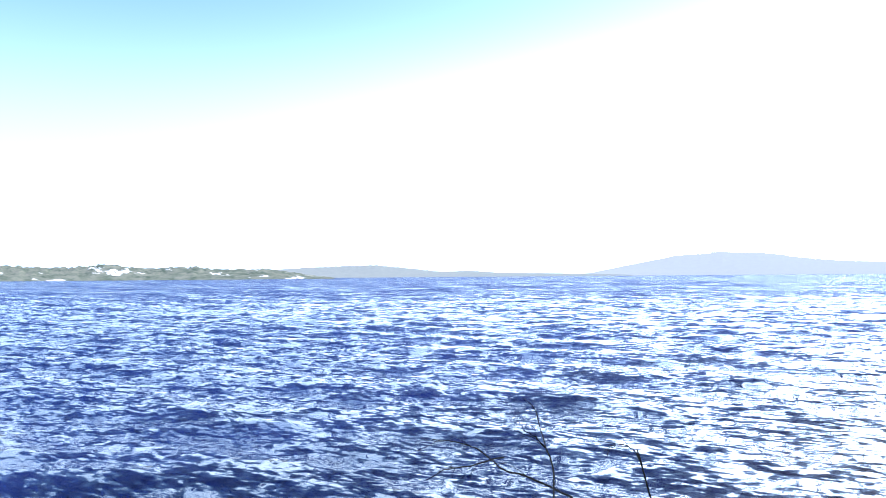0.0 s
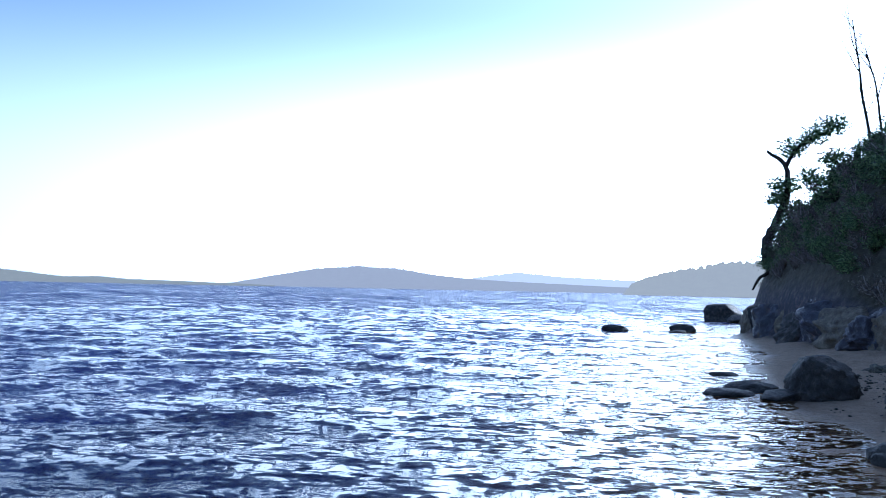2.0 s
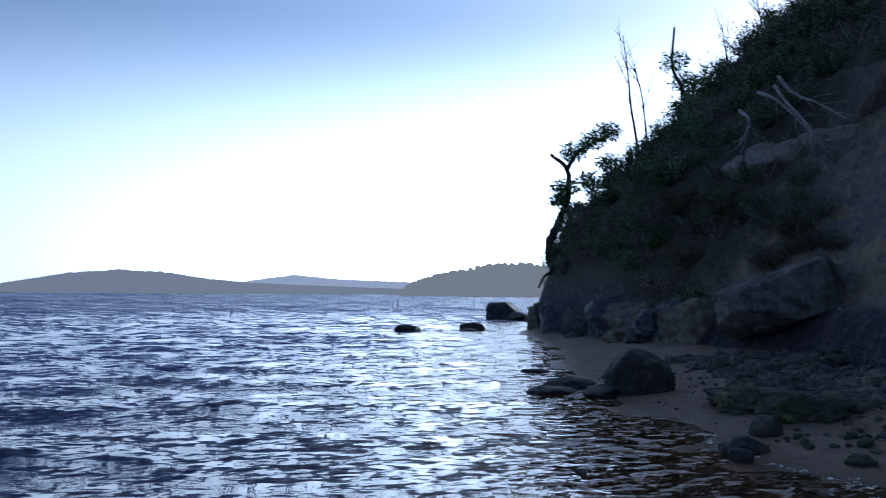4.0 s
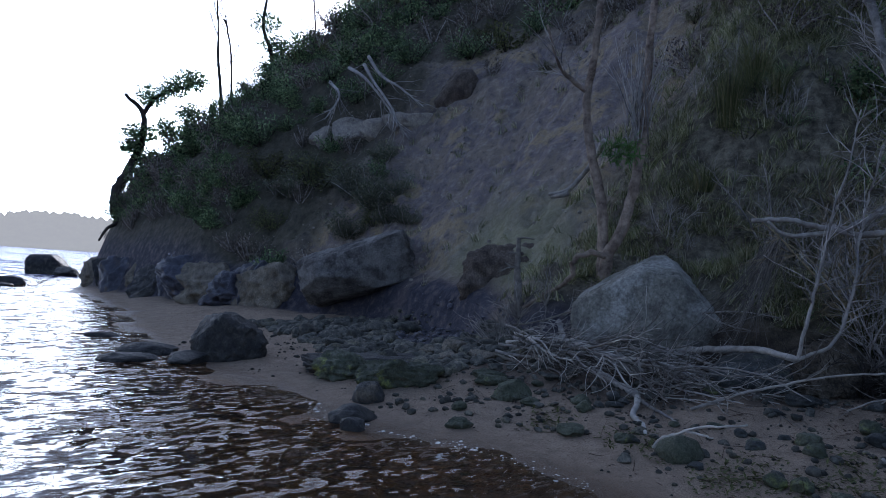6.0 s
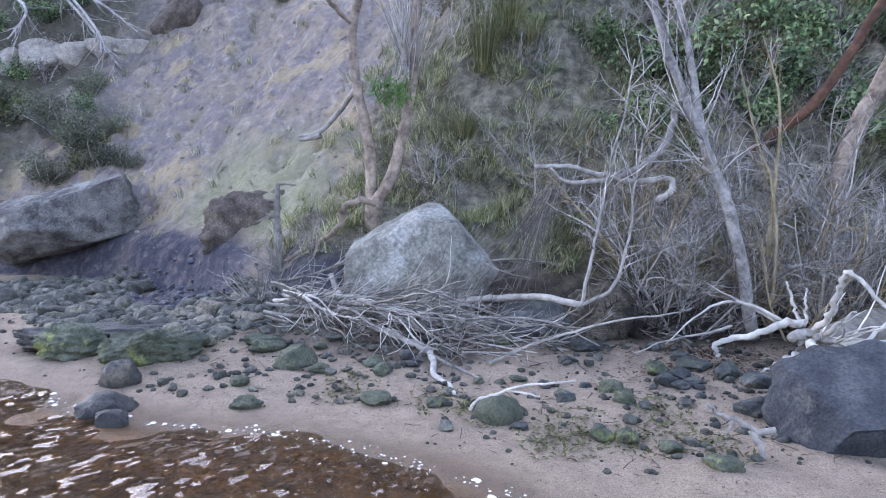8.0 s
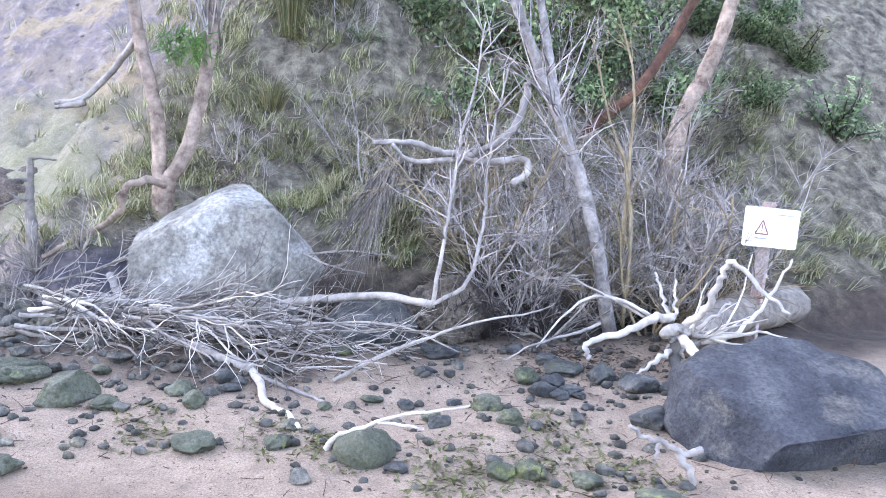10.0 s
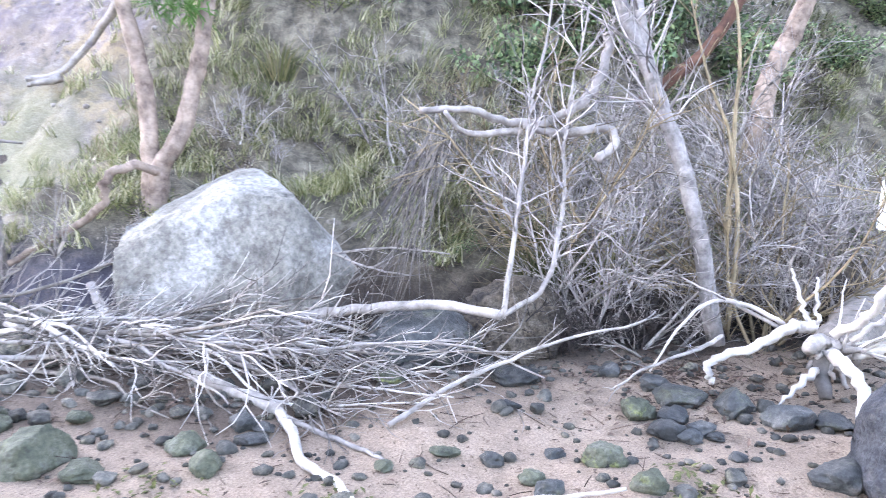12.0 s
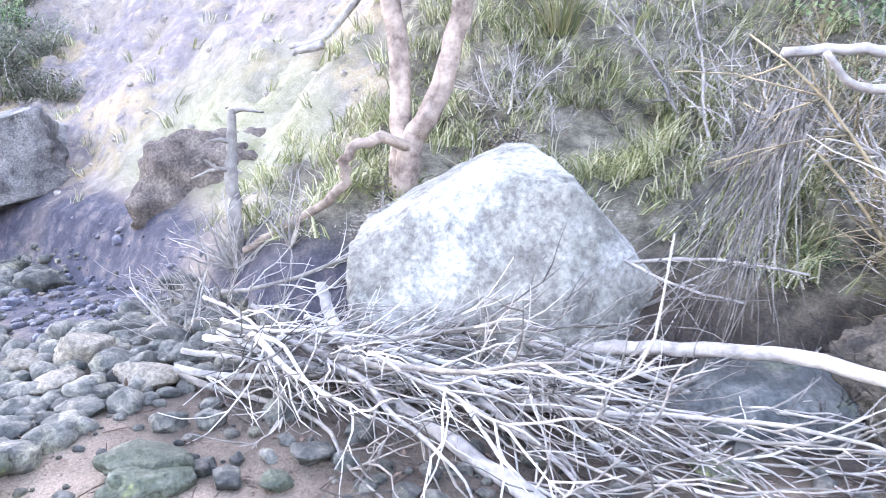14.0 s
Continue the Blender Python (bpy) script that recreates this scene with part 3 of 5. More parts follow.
me, wx, wy, wz = grid_mesh("lake", spaced(-6.0, 16.0, 0.085, -2600, 2600, 1.055), spaced(4.0, 26.0, 0.085, -2600, 2600, 1.055), swell)
off_, out_of = np.hypot(wx - 1, wy - 4), -signed(SHORE, wx, wy)
for key, w in (("fetch", 0.02 + 0.22 * smooth(10, 80, off_)), ("ripple", 1.5 - 1.3 * smooth(8, 40, off_)), ("wavelet", 1.2 + 0.1 * smooth(1, 7, out_of) - 0.6 * smooth(40, 120, off_)),
               ("chop", 0.6 + 0.5 * smooth(1.5, 9, out_of)), ("roller", smooth(12, 45, off_)), ("offing", smooth(50, 160, off_))):
    me.attributes.new(key, "FLOAT", "POINT").data.foreach_set("value", w.astype(np.float32))
lake = part("lake_water", me, WATER)
lake.visible_shadow = False
tagged(lake, "rippled brown-tinted lake water reflecting a bright sky", "water", kind="structure")


# ---------------------------------------------------------------- far shores
def ridge(name, label, material, distance, outline, depth, seed, bush=0.06):
    """A far stretch of land seen along bearings (degrees right of +y) with its heights."""
    bear, high = np.array([b for b, _ in outline]), np.array([h for _, h in outline])
    bs = np.linspace(bear[0], bear[-1], 260)
    hs = np.interp(bs, bear, high)
    rows = 14
    b = Build()
    rng = np.random.RandomState(seed)
    for j in range(rows):
        k = j / (rows - 1)
        r = distance + depth * k
        prof = math.sin(min(k * 1.25, 1) * math.pi / 2) ** 0.8 if k < 0.8 else 1 - (k - 0.8) * 4.6
        for bb, h in zip(bs, hs):
            rough = bush * h * rng.uniform(-1, 1) * min(1, k * 3)
            a_ = radians(bb)
            b.v.append(Vector((r * math.sin(a_), r * math.cos(a_), max(-0.5, h * prof + rough - (0.3 if j == 0 else 0)))))
    n_ = len(bs)
    for j in range(rows - 1):
        for i in range(n_ - 1):
            q = j * n_ + i
            b.f.append((q, q + 1, q + n_ + 1, q + n_))
    ob = part(name, b, material)
    return tagged(ob, label, "hill", kind="structure")


# haze colour and strength: sunlit air painted as each hill's own glow
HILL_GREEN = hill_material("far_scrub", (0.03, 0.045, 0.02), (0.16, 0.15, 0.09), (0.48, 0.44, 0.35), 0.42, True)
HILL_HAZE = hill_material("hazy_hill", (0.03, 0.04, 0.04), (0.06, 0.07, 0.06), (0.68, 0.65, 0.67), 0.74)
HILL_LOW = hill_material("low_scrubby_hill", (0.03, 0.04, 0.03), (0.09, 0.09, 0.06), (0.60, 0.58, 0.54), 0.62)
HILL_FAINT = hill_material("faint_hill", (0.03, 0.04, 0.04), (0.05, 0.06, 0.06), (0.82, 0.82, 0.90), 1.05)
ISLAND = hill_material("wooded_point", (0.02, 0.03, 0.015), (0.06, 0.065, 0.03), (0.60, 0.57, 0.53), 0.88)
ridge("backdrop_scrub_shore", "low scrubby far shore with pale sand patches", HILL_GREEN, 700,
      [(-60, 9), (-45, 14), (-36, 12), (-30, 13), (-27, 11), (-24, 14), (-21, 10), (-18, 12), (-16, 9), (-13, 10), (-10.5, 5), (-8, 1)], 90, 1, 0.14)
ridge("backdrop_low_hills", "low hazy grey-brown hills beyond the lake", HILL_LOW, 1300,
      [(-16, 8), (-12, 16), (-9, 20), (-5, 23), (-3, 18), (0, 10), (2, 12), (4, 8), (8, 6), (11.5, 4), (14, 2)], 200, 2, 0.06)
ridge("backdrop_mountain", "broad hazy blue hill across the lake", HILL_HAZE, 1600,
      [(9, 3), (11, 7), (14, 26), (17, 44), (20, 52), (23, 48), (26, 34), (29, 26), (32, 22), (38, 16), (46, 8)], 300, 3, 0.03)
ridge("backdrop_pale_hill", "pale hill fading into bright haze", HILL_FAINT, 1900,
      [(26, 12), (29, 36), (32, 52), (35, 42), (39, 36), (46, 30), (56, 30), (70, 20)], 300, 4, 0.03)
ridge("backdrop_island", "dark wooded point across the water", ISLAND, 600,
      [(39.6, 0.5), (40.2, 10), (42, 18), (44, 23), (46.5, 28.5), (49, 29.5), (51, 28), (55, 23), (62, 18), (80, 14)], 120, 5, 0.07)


# ---------------------------------------------------------------- rocks
def put_rock(name, me, material, at, size, rz=0.0, rx=0.0, ry=0.0, label="", category="rock", group=""):
    me = me.copy()
    me.materials.clear()
    me.materials.append(material)
    ob = new(name, me)
    ob.matrix_world = pose(*at, rx, ry, rz) @ Matrix.Diagonal((*size, 1))
    return tagged(ob, label, category, group)


def ground_z(x, y):
    return looked_up("z", x, y)


put_rock("boulder", rock_mesh("boulder", 11, 6, 0.10, 3, 0.92, 0.022, 2.8, [(-0.95, 0.25, 0.25, 0.70), (-0.7, -0.68, 0.2, 0.86), (-0.2, 0.56, 0.82, 0.76), (0.0, -0.72, 0.62, 0.76), (0, 0.98, -0.12, 0.76), (-0.3, -0.1, 1, 0.9)]), PALE_ROCK, (11.55, 5.16, 0.93), (0.95, 1.18, 1.06), -12, 0, 0,
         "large pale lichen-spotted boulder behind a driftwood pile", "boulder")
put_rock("boulder", rock_mesh("boulder", 25, 5, 0.14, 4, 0.86, 0.05, 3.0, [(-0.45, 0.25, 0.86, 0.62), (-0.85, 0.1, -0.5, 0.62), (-0.2, 0.95, 0.25, 0.85)]), GREY_ROCK, (6.85, 2.22, 0.28), (0.70, 0.70, 0.58), 0, 0, 0,
         "dark slate-grey angular boulder on the sand", "boulder")
put_rock("boulder", rock_mesh("boulder", 33, 5, 0.34, 7, 0.76, 0.14, 2.6), HOLLOW_ROCK, (10.1, 3.25, 0.72), (0.42, 0.44, 0.36), 20, 0, 0,
         "brown weathered rock in a hollow under dead branches", "boulder")
put_rock("boulder", rock_mesh("boulder", 34, 4, 0.12, 3, 0.88, 0.03), DARK_STONE, (10.2, 3.95, 0.54), (0.4, 0.52, 0.34), -10, 0, 0,
         "low dark boulder half hidden by driftwood", "boulder")
put_rock("boulder", rock_mesh("boulder", 36, 5, 0.35, 6, 0.75, 0.16, 2.6), TAN_ROCK, (11.8, 4.2, 1.25), (0.6, 0.72, 0.62), 10, 0, 0,
         "weathered grey-brown rock in the bank", "boulder")
put_rock("rock_slab", rock_mesh("rock_slab", 47, 5, 0.06, 2, 1.05, 0.05, 14.0, [(-0.55, 0.2, 0.8, 0.93), (-0.8, -0.5, -0.3, 0.95), (-0.6, 0.8, 0.1, 1.0)]), SLAB_ROCK, (17.15, 11.55, 1.5), (0.85, 1.3, 0.60), 4, -16, 6,
         "long tilted dark slab of rock at the foot of the cliff", "rock slab")
put_rock("earth_hump", rock_mesh("earth_hump", 52, 5, 0.30, 2, 0.85, 0.12, 2.1, [(-1, -0.1, -0.3, 0.7)]), BROWN_EARTH, (15.1, 7.7, 1.34), (0.7, 0.9, 0.74), 15, 0, 0,
         "undercut brown earthen lump on the slope", "earth mound")
put_rock("boulder", rock_mesh("boulder", 61, 5, 0.2, 7, 0.76, 0.09, 3.0), DARK_ROCK, (11.15, 11.3, 0.30), (0.48, 0.56, 0.46), 30, 0, 8,
         "dark wet boulder at the edge of the water", "boulder")
put_rock("boulder", rock_mesh("boulder", 62, 5, 0.4, 7, 0.74, 0.17), MOSS_ROCK, (9.62, 8.12, 0.24), (0.36, 0.50, 0.26), 20, 0, 0,
         "pitted dark rock with yellow-green moss", "rock")
put_rock("boulder", rock_mesh("boulder", 63, 5, 0.4, 7, 0.74, 0.17), MOSS_ROCK, (10.1, 8.95, 0.22), (0.34, 0.40, 0.24), -20, 0, 0,
         "pitted dark rock beside the mossy one", "rock")
put_rock("rock_ledge", rock_mesh("rock_ledge", 68, 5, 0.25, 5, 0.8, 0.10, 3.0), DARK_ROCK, (10.75, 8.85, 0.22), (0.45, 0.95, 0.16), 25, 0, 0, "low flat dark ledge among beach stones", "rock ledge")
put_rock("rock", rock_mesh("rock", 64, 4, 0.2, 5, 0.8, 0.06), DARK_ROCK, (8.86, 8.15, 0.12), (0.16, 0.18, 0.17), 0, 0, 0, "small dark rock at the water's edge")
put_rock("rock", rock_mesh("rock", 65, 4, 0.2, 5, 0.8, 0.06), DARK_ROCK, (8.02, 8.02, 0.04), (0.18, 0.24, 0.12), 40, 0, 0, "wet dark rock in the shallows")
put_rock("rock", rock_mesh("rock", 66, 4, 0.2, 4, 0.8, 0.05), DARK_ROCK, (7.66, 7.88, 0.02), (0.10, 0.13, 0.10), 10, 0, 0, "wet dark rock in the shallows")
put_rock("rock", rock_mesh("rock", 67, 4, 0.14, 4, 0.82, 0.04), MOSS_ROCK, (7.6, 4.9, 0.14), (0.18, 0.20, 0.16), -20, 0, 10, "rounded stone covered in bright green moss")
for at, size, rz, label in (((37.4, 38.0, 0.35), (0.95, 1.0, 0.75), 20, "square dark block of rock standing in the lake"),
                            ((22.2, 29.9, 0.02), (0.42, 0.6, 0.28), 60, "low dark rock showing above the water"),
                            ((25.2, 28.9, 0.06), (0.5, 0.6, 0.3), 10, "dark rock showing above the water"),
                            ((24.3, 28.3, -0.02), (0.5, 0.35, 0.12), 10, "flat dark rock awash in the lake"),
                            ((36.5, 36.0, 0.1), (0.7, 0.6, 0.4), 0, "dark rock beside the headland"),
                            ((12.6, 14.6, 0.0), (0.2, 0.3, 0.10), 30, "small wet rock in the shallows"),
                            ((10.3, 12.3, 0.0), (0.32, 0.42, 0.12), 50, "flat wet rock in the shallows"),
                            ((11.1, 12.6, 0.03), (0.35, 0.45, 0.14), 10, "flat wet rock at the water's edge"),
                            ((10.7, 11.6, 0.03), (0.3, 0.38, 0.14), 80, "wet rock beside the dark boulder")):
    square = at[0] > 37
    put_rock("rock", rock_mesh("rock", int(at[0] * 7), 4, 0.08 if square else 0.2, 3 if square else 5, 0.95 if square else 0.78, 0.05, 6.0 if square else 2.2), DARK_ROCK, at, size, rz, 0, 0, label)

# broken rock along the foot of the headland
rng = random.Random(5)
for i in range(13):
    k = i / 12
    x = np.interp(k, [0, 0.35, 1], [18.3, 19.7, 25.3])
    y = np.interp(k, [0, 0.35, 1], [14.3, 17.2, 25.3])
    size = rng.uniform(0.55, 0.95)
    put_rock("cliff_rock", rock_mesh("cliff_rock", 80 + i, 5, 0.28, 6, 0.8, 0.13, 3.5), (TAN_ROCK, PURPLE_ROCK, PURPLE_ROCK, DARK_ROCK)[i % 4],
             (x + rng.uniform(0.1, 0.6), y + rng.uniform(-0.4, 0.2), rng.uniform(0.45, 0.75)), (size, size * 1.25, rng.uniform(0.6, 0.95)),
             rng.uniform(0, 360), 0, 0, "weathered tan rock at the foot of the cliff" if i % 4 == 0 else "wet slate-blue rock ledge at the foot of the cliff", "cliff rock", "rocks along the cliff foot")
# pale outcrop under the brow of the cliff
for at, size, rz in (((22.6, 14.1, 5.6), (0.6, 0.75, 0.5), 10), ((22.7, 14.9, 5.4), (0.5, 0.6, 0.45), 70), ((22.4, 13.3, 5.75), (0.55, 0.6, 0.45), 130), ((22.2, 11.7, 5.95), (0.45, 0.8, 0.3), 30),
                     ((22.7, 10.5, 6.9), (0.9, 1.25, 0.95), 20), ((22.2, 12.4, 5.9), (0.5, 0.7, 0.35), 40)):
    dark_one = at[2] > 6.5
    put_rock("outcrop_rock", rock_mesh("outcrop_rock", int(at[1] * 9), 4, 0.2, 8, 0.7, 0.07), BROWN_EARTH if dark_one else SOIL_STONE, at, size, rz, 0, 0,
             "dark overhanging rock high on the slope" if dark_one else "pale broken rock high on the slope", "outcrop", "rocks under the brow")

# stones that stand out singly on the sand
GREENISH = ((9.25, 6.6, 0.20), (9.0, 6.36, 0.12), (8.6, 7.06, 0.08), (8.1, 6.94, 0.11), (9.13, 5.84, 0.12), (8.77, 5.78, 0.09), (8.1, 5.86, 0.14), (7.93, 5.36, 0.09), (6.75, 3.82, 0.09), (6.3, 3.66, 0.12), (7.65, 3.84, 0.09),
            (9.76, 6.95, 0.17), (9.75, 6.40, 0.08), (8.1, 3.79, 0.12), (8.55, 4.53, 0.075), (8.1, 4.23, 0.07), (8.5, 4.91, 0.057), (9.65, 4.44, 0.11), (8.56, 3.18, 0.11), (9.9, 7.0, 0.19), (7.0, 4.06, 0.10), (7.07, 4.24, 0.085))
DARKISH = ((9.12, 5.49, 0.095), (9.3, 5.50, 0.085), (9.22, 5.40, 0.065), (7.34, 4.78, 0.07), (7.9, 4.26, 0.08), (9.42, 3.60, 0.19), (8.27, 3.21, 0.10), (8.19, 3.11, 0.08), (8.24, 2.96, 0.10), (8.35, 2.58, 0.13), (8.62, 2.79, 0.15),
           (8.43, 3.0, 0.10), (8.39, 3.14, 0.05), (8.14, 2.95, 0.068), (7.8, 3.1, 0.047), (8.05, 2.42, 0.14), (8.87, 2.79, 0.11), (9.12, 2.98, 0.08), (8.89, 3.93, 0.067), (7.36, 2.85, 0.14), (7.77, 1.88, 0.11), (7.93, 2.17, 0.13), (8.38, 4.32, 0.066), (8.31, 3.96, 0.06))
GREYISH = ((10.05, 7.62, 0.14), (11.3, 7.17, 0.11), (10.55, 7.49, 0.13), (10.3, 6.8, 0.076), (10.4, 6.45, 0.115), (10.1, 6.03, 0.09), (9.85, 6.1, 0.06), (9.92, 6.26, 0.096), (9.9, 6.74, 0.077), (9.77, 6.61, 0.08), (10.8, 6.59, 0.067),
           (10.3, 7.0, 0.078), (10.75, 7.47, 0.087), (10.52, 7.85, 0.10), (11.2, 6.85, 0.09), (10.5, 6.1, 0.078), (11.87, 7.94, 0.17), (9.4, 5.08, 0.10))
TANNISH = ((10.95, 7.28, 0.18), (11.35, 7.8, 0.17), (11.0, 7.8, 0.16), (11.37, 8.17, 0.16), (11.83, 7.45, 0.12), (10.85, 6.2, 0.09))
placed = []
single = 0
for rows_, material_, label_ in ((GREENISH, MOSS_ROCK, "greenish weed-covered stone on the sand"), (DARKISH, DARK_STONE, "dark wet stone lying on the sand"),
                                 (GREYISH, COBBLE, "grey rounded stone beside the driftwood"), (TANNISH, TAN_ROCK, "tan weathered stone among grey cobbles")):
    for x, y, r in rows_:
        single += 1
        flat = 0.62 + 0.2 * math.sin(single * 2.4)
        put_rock("rock", rock_mesh("rock", 400 + single, 4, 0.3, 6, 0.76, 0.09), material_, (x, y, ground_z(x, y) + 0.38 * r * flat), (0.95 * r, 1.12 * r, r * flat), single * 47, 0, 0, label_, "rock", "single stones on the beach")
        placed.append((x, y, r))

# cobbles: a dense field under the cliff, scattered stones on the sand
stones = [rock_mesh("cobble", 200 + i, 3, 0.32, 9, 0.72, 0.10) for i in range(10)]
for me in stones:
    me.materials.append(COBBLE)
rng = random.Random(9)


def scatter(count, xr, yr, size, keep, label, dull=0.0):
    made, tries = 0, 0
    while made < count and tries < count * 60:
        tries += 1
        x, y = rng.uniform(*xr), rng.uniform(*yr)
        if not keep(x, y):
            continue
        s = size[0] * (size[1] / size[0]) ** (rng.random() ** 1.8)
        if any((x - px) ** 2 + (y - py) ** 2 < (0.82 * (s + ps)) ** 2 for px, py, ps in placed):
            continue
        placed.append((x, y, s))
        ob = new("cobble", rng.choice(stones))
        flat = rng.uniform(0.5, 0.8)
        ob.matrix_world = pose(x, y, ground_z(x, y) + s * flat * rng.uniform(0.15, 0.5), rng.uniform(-12, 12), rng.uniform(-12, 12), rng.uniform(0, 360)) @ Matrix.Diagonal((s * rng.uniform(0.85, 1.25), s * rng.uniform(0.8, 1.1), s * flat, 1))
        tagged(ob, label, "stone", "stones on the beach")
        made += 1


def td_at(x, y):
    return looked_up("td", x, y)


def wd_at(x, y):
    return looked_up("wd", x, y)


def on_field(x, y):
    along_ = x * 0.55 + y * 0.83
    return -2.5 < td_at(x, y) < 0.1 and wd_at(x, y) > 0.35 and 11.8 < along_ < 19.5 and not (13.6 < along_ < 16 and td_at(x, y) > -1.2)


scatter(70, (9, 16), (6, 13), (0.14, 0.28), on_field, "grey-brown rounded cobble in a stony beach")
scatter(130, (9, 13.5), (6, 10.5), (0.07, 0.14), on_field, "grey-brown rounded cobble in a stony beach")
def below_heap(x, y):
    return wd_at(x, y) > 0.6 and td_at(x, y) < 0.2 and x * 0.55 + y * 0.83 < 11.4


scatter(45, (8.3, 11.2), (5.2, 8.2), (0.04, 0.085), below_heap, "dark grey-green stone half sunk in the sand")
scatter(10, (7.0, 10.5), (1.5, 7.0), (0.06, 0.09), lambda x, y: wd_at(x, y) > 0.7 and td_at(x, y) < 0.2, "dark greenish stone lying on the sand")
scatter(45, (6.2, 10.6), (0.3, 7.0), (0.03, 0.06), lambda x, y: wd_at(x, y) > 0.55 and td_at(x, y) < 0.2, "small dark stone lying on the sand")

# pebbles and rubble too small to count
pebble_shapes = [rock_mesh("pebble", 300 + i, 2, 0.3, 3, 0.85, 0.0) for i in range(4)]
shape_data = [([v.co.copy() for v in me.vertices], [tuple(p.vertices) for p in me.polygons]) for me in pebble_shapes]


def rubble(name, label, material, count, xr, yr, size, keep, seed):
    r_, b = random.Random(seed), Build()
    made, tries = 0, 0
    while made < count and tries < count * 40:
        tries += 1
        x, y = r_.uniform(*xr), r_.uniform(*yr)
        if not keep(x, y, r_):
            continue
        s = size[0] * (size[1] / size[0]) ** (r_.random() ** 2)
        m = pose(x, y, ground_z(x, y) + 0.2 * s, r_.uniform(-20, 20), r_.uniform(-20, 20), r_.uniform(0, 360)) @ Matrix.Diagonal((s, s * r_.uniform(0.7, 1), s * r_.uniform(0.5, 0.8), 1))
        vs, fs = r_.choice(shape_data)
        n0 = len(b.v)
        b.v += [m @ v for v in vs]
        b.f += [tuple(n0 + k for k in f) for f in fs]
        made += 1
    return tagged(part(name, b, material), label, "stones", kind="stuff")


rubble("pebbles", "small dark pebbles strewn over the sand", COBBLE, 1500, (6.3, 16), (0, 13), (0.012, 0.05),
       lambda x, y, r_: wd_at(x, y) > 0.4 and td_at(x, y) < 0.1 and r_.random() < 0.25 + 0.75 * smooth(0.8, 2.0, wd_at(x, y)), 71)
rubble("beach_stones", "small dark stones strewn over the sand", COBBLE, 260, (6.3, 11), (0.3, 8), (0.03, 0.075), lambda x, y, r_: wd_at(x, y) > 0.6 and td_at(x, y) < 0.2, 74)
rubble("broken_slate", "broken wet slate-blue stone at the foot of the slope", PURPLE_ROCK, 260, (10.5, 17), (5.5, 12), (0.02, 0.09),
       lambda x, y, r_: 12.9 < x * 0.55 + y * 0.83 < 16.6 and -1.5 < td_at(x, y) < 0.25, 75)
rubble("shingle", "loose grey and brown shingle between the cobbles", COBBLE, 2600, (9, 16.5), (6, 13.5), (0.03, 0.14), lambda x, y, r_: on_field(x, y), 73)
rubble("slope_rubble", "pale stones and clods lying on the bare slope", SOIL_STONE, 420, (12, 24), (5.5, 15), (0.012, 0.06),
       lambda x, y, r_: 0.3 < td_at(x, y) < 7 and 12.8 < x * 0.55 + y * 0.83 < 23.5, 72)


# ---------------------------------------------------------------- dead wood
def thing(name, label, category, group=""):
    return tagged(new(name), label, category, group)


def limb(b, pts, r0, r1, steps=5, sides=7, jitter=0.006, power=1.0, rest=False):
    line = curve_pts(pts, steps, jitter)
    if rest:
        for q in line:
            q.z = max(q.z, ground_z(q.x, q.y) + 0.6 * min(r0, r1))
    b.tube(line, taper(len(line), r0, r1, power), sides, 0.10)
    return line


def twigs(b, line, count, length, r, wander=0.25, start=0.2, spread=0.9, sides=4, droop=0.0, forks=1):
    """Side twigs along a line, with forks of their own."""
    for _ in range(count):
        i = random.randint(int(len(line) * start), len(line) - 2)
        d = (line[i + 1] - line[i]).normalized()
        d = (d + rand_dir() * spread).normalized()
        ln = length * random.uniform(0.4, 1.1)
        pts = wiggle(line[i], d, ln, 5, wander, droop)
        b.tube(pts, taper(len(pts), r, r * 0.3), sides)
        for _ in range(forks):
            j = random.randint(1, 4)
            e_ = ((pts[j] - pts[j - 1]).normalized() + rand_dir() * 0.7).normalized()
            sub = wiggle(pts[j], e_, ln * random.uniform(0.3, 0.6), 3, wander, droop)
            b.tube(sub, taper(len(sub), r * 0.6, r * 0.25), 3)


random.seed(4)
# long pale log lying out from the pile, forked at its end
log = thing("driftwood_log", "long bleached driftwood log running out onto the sand", "driftwood", "driftwood pile")
b = Build()
limb(b, [(11.3, 6.34, 1.0), (11.2, 6.28, 0.86), (10.89, 6.14, 0.66), (10.45, 5.89, 0.45), (9.91, 5.55, 0.33), (9.45, 5.26, 0.29)], 0.036, 0.046, sides=9, rest=True)
part("trunk", b, DRIFT, log)
b = Build()
limb(b, [(9.45, 5.26, 0.29), (9.1, 5.26, 0.30), (8.75, 5.30, 0.24), (8.42, 5.2, 0.20), (8.15, 5.18, 0.13)], 0.036, 0.02, sides=8, rest=True)
part("limb", b, DRIFT_WHITE, log)
b = Build()
limb(b, [(9.47, 5.28, 0.29), (9.1, 5.1, 0.27), (8.8, 4.95, 0.25), (8.5, 4.86, 0.23)], 0.024, 0.01, rest=True)
part("limb", b, DRIFT, log)
stick = thing("forked_stick", "bleached white forked stick rising from the sand", "stick")
b = Build()
limb(b, [(7.74, 5.11, 0.13), (7.68, 5.06, 0.23), (7.56, 4.94, 0.31), (7.32, 4.75, 0.43), (7.06, 4.45, 0.53)], 0.022, 0.008, rest=True)
part("stem", b, DRIFT_WHITE, stick)
b = Build()
limb(b, [(7.46, 4.87, 0.36), (7.31, 4.75, 0.37), (7.19, 4.68, 0.38)], 0.012, 0.006, rest=True)
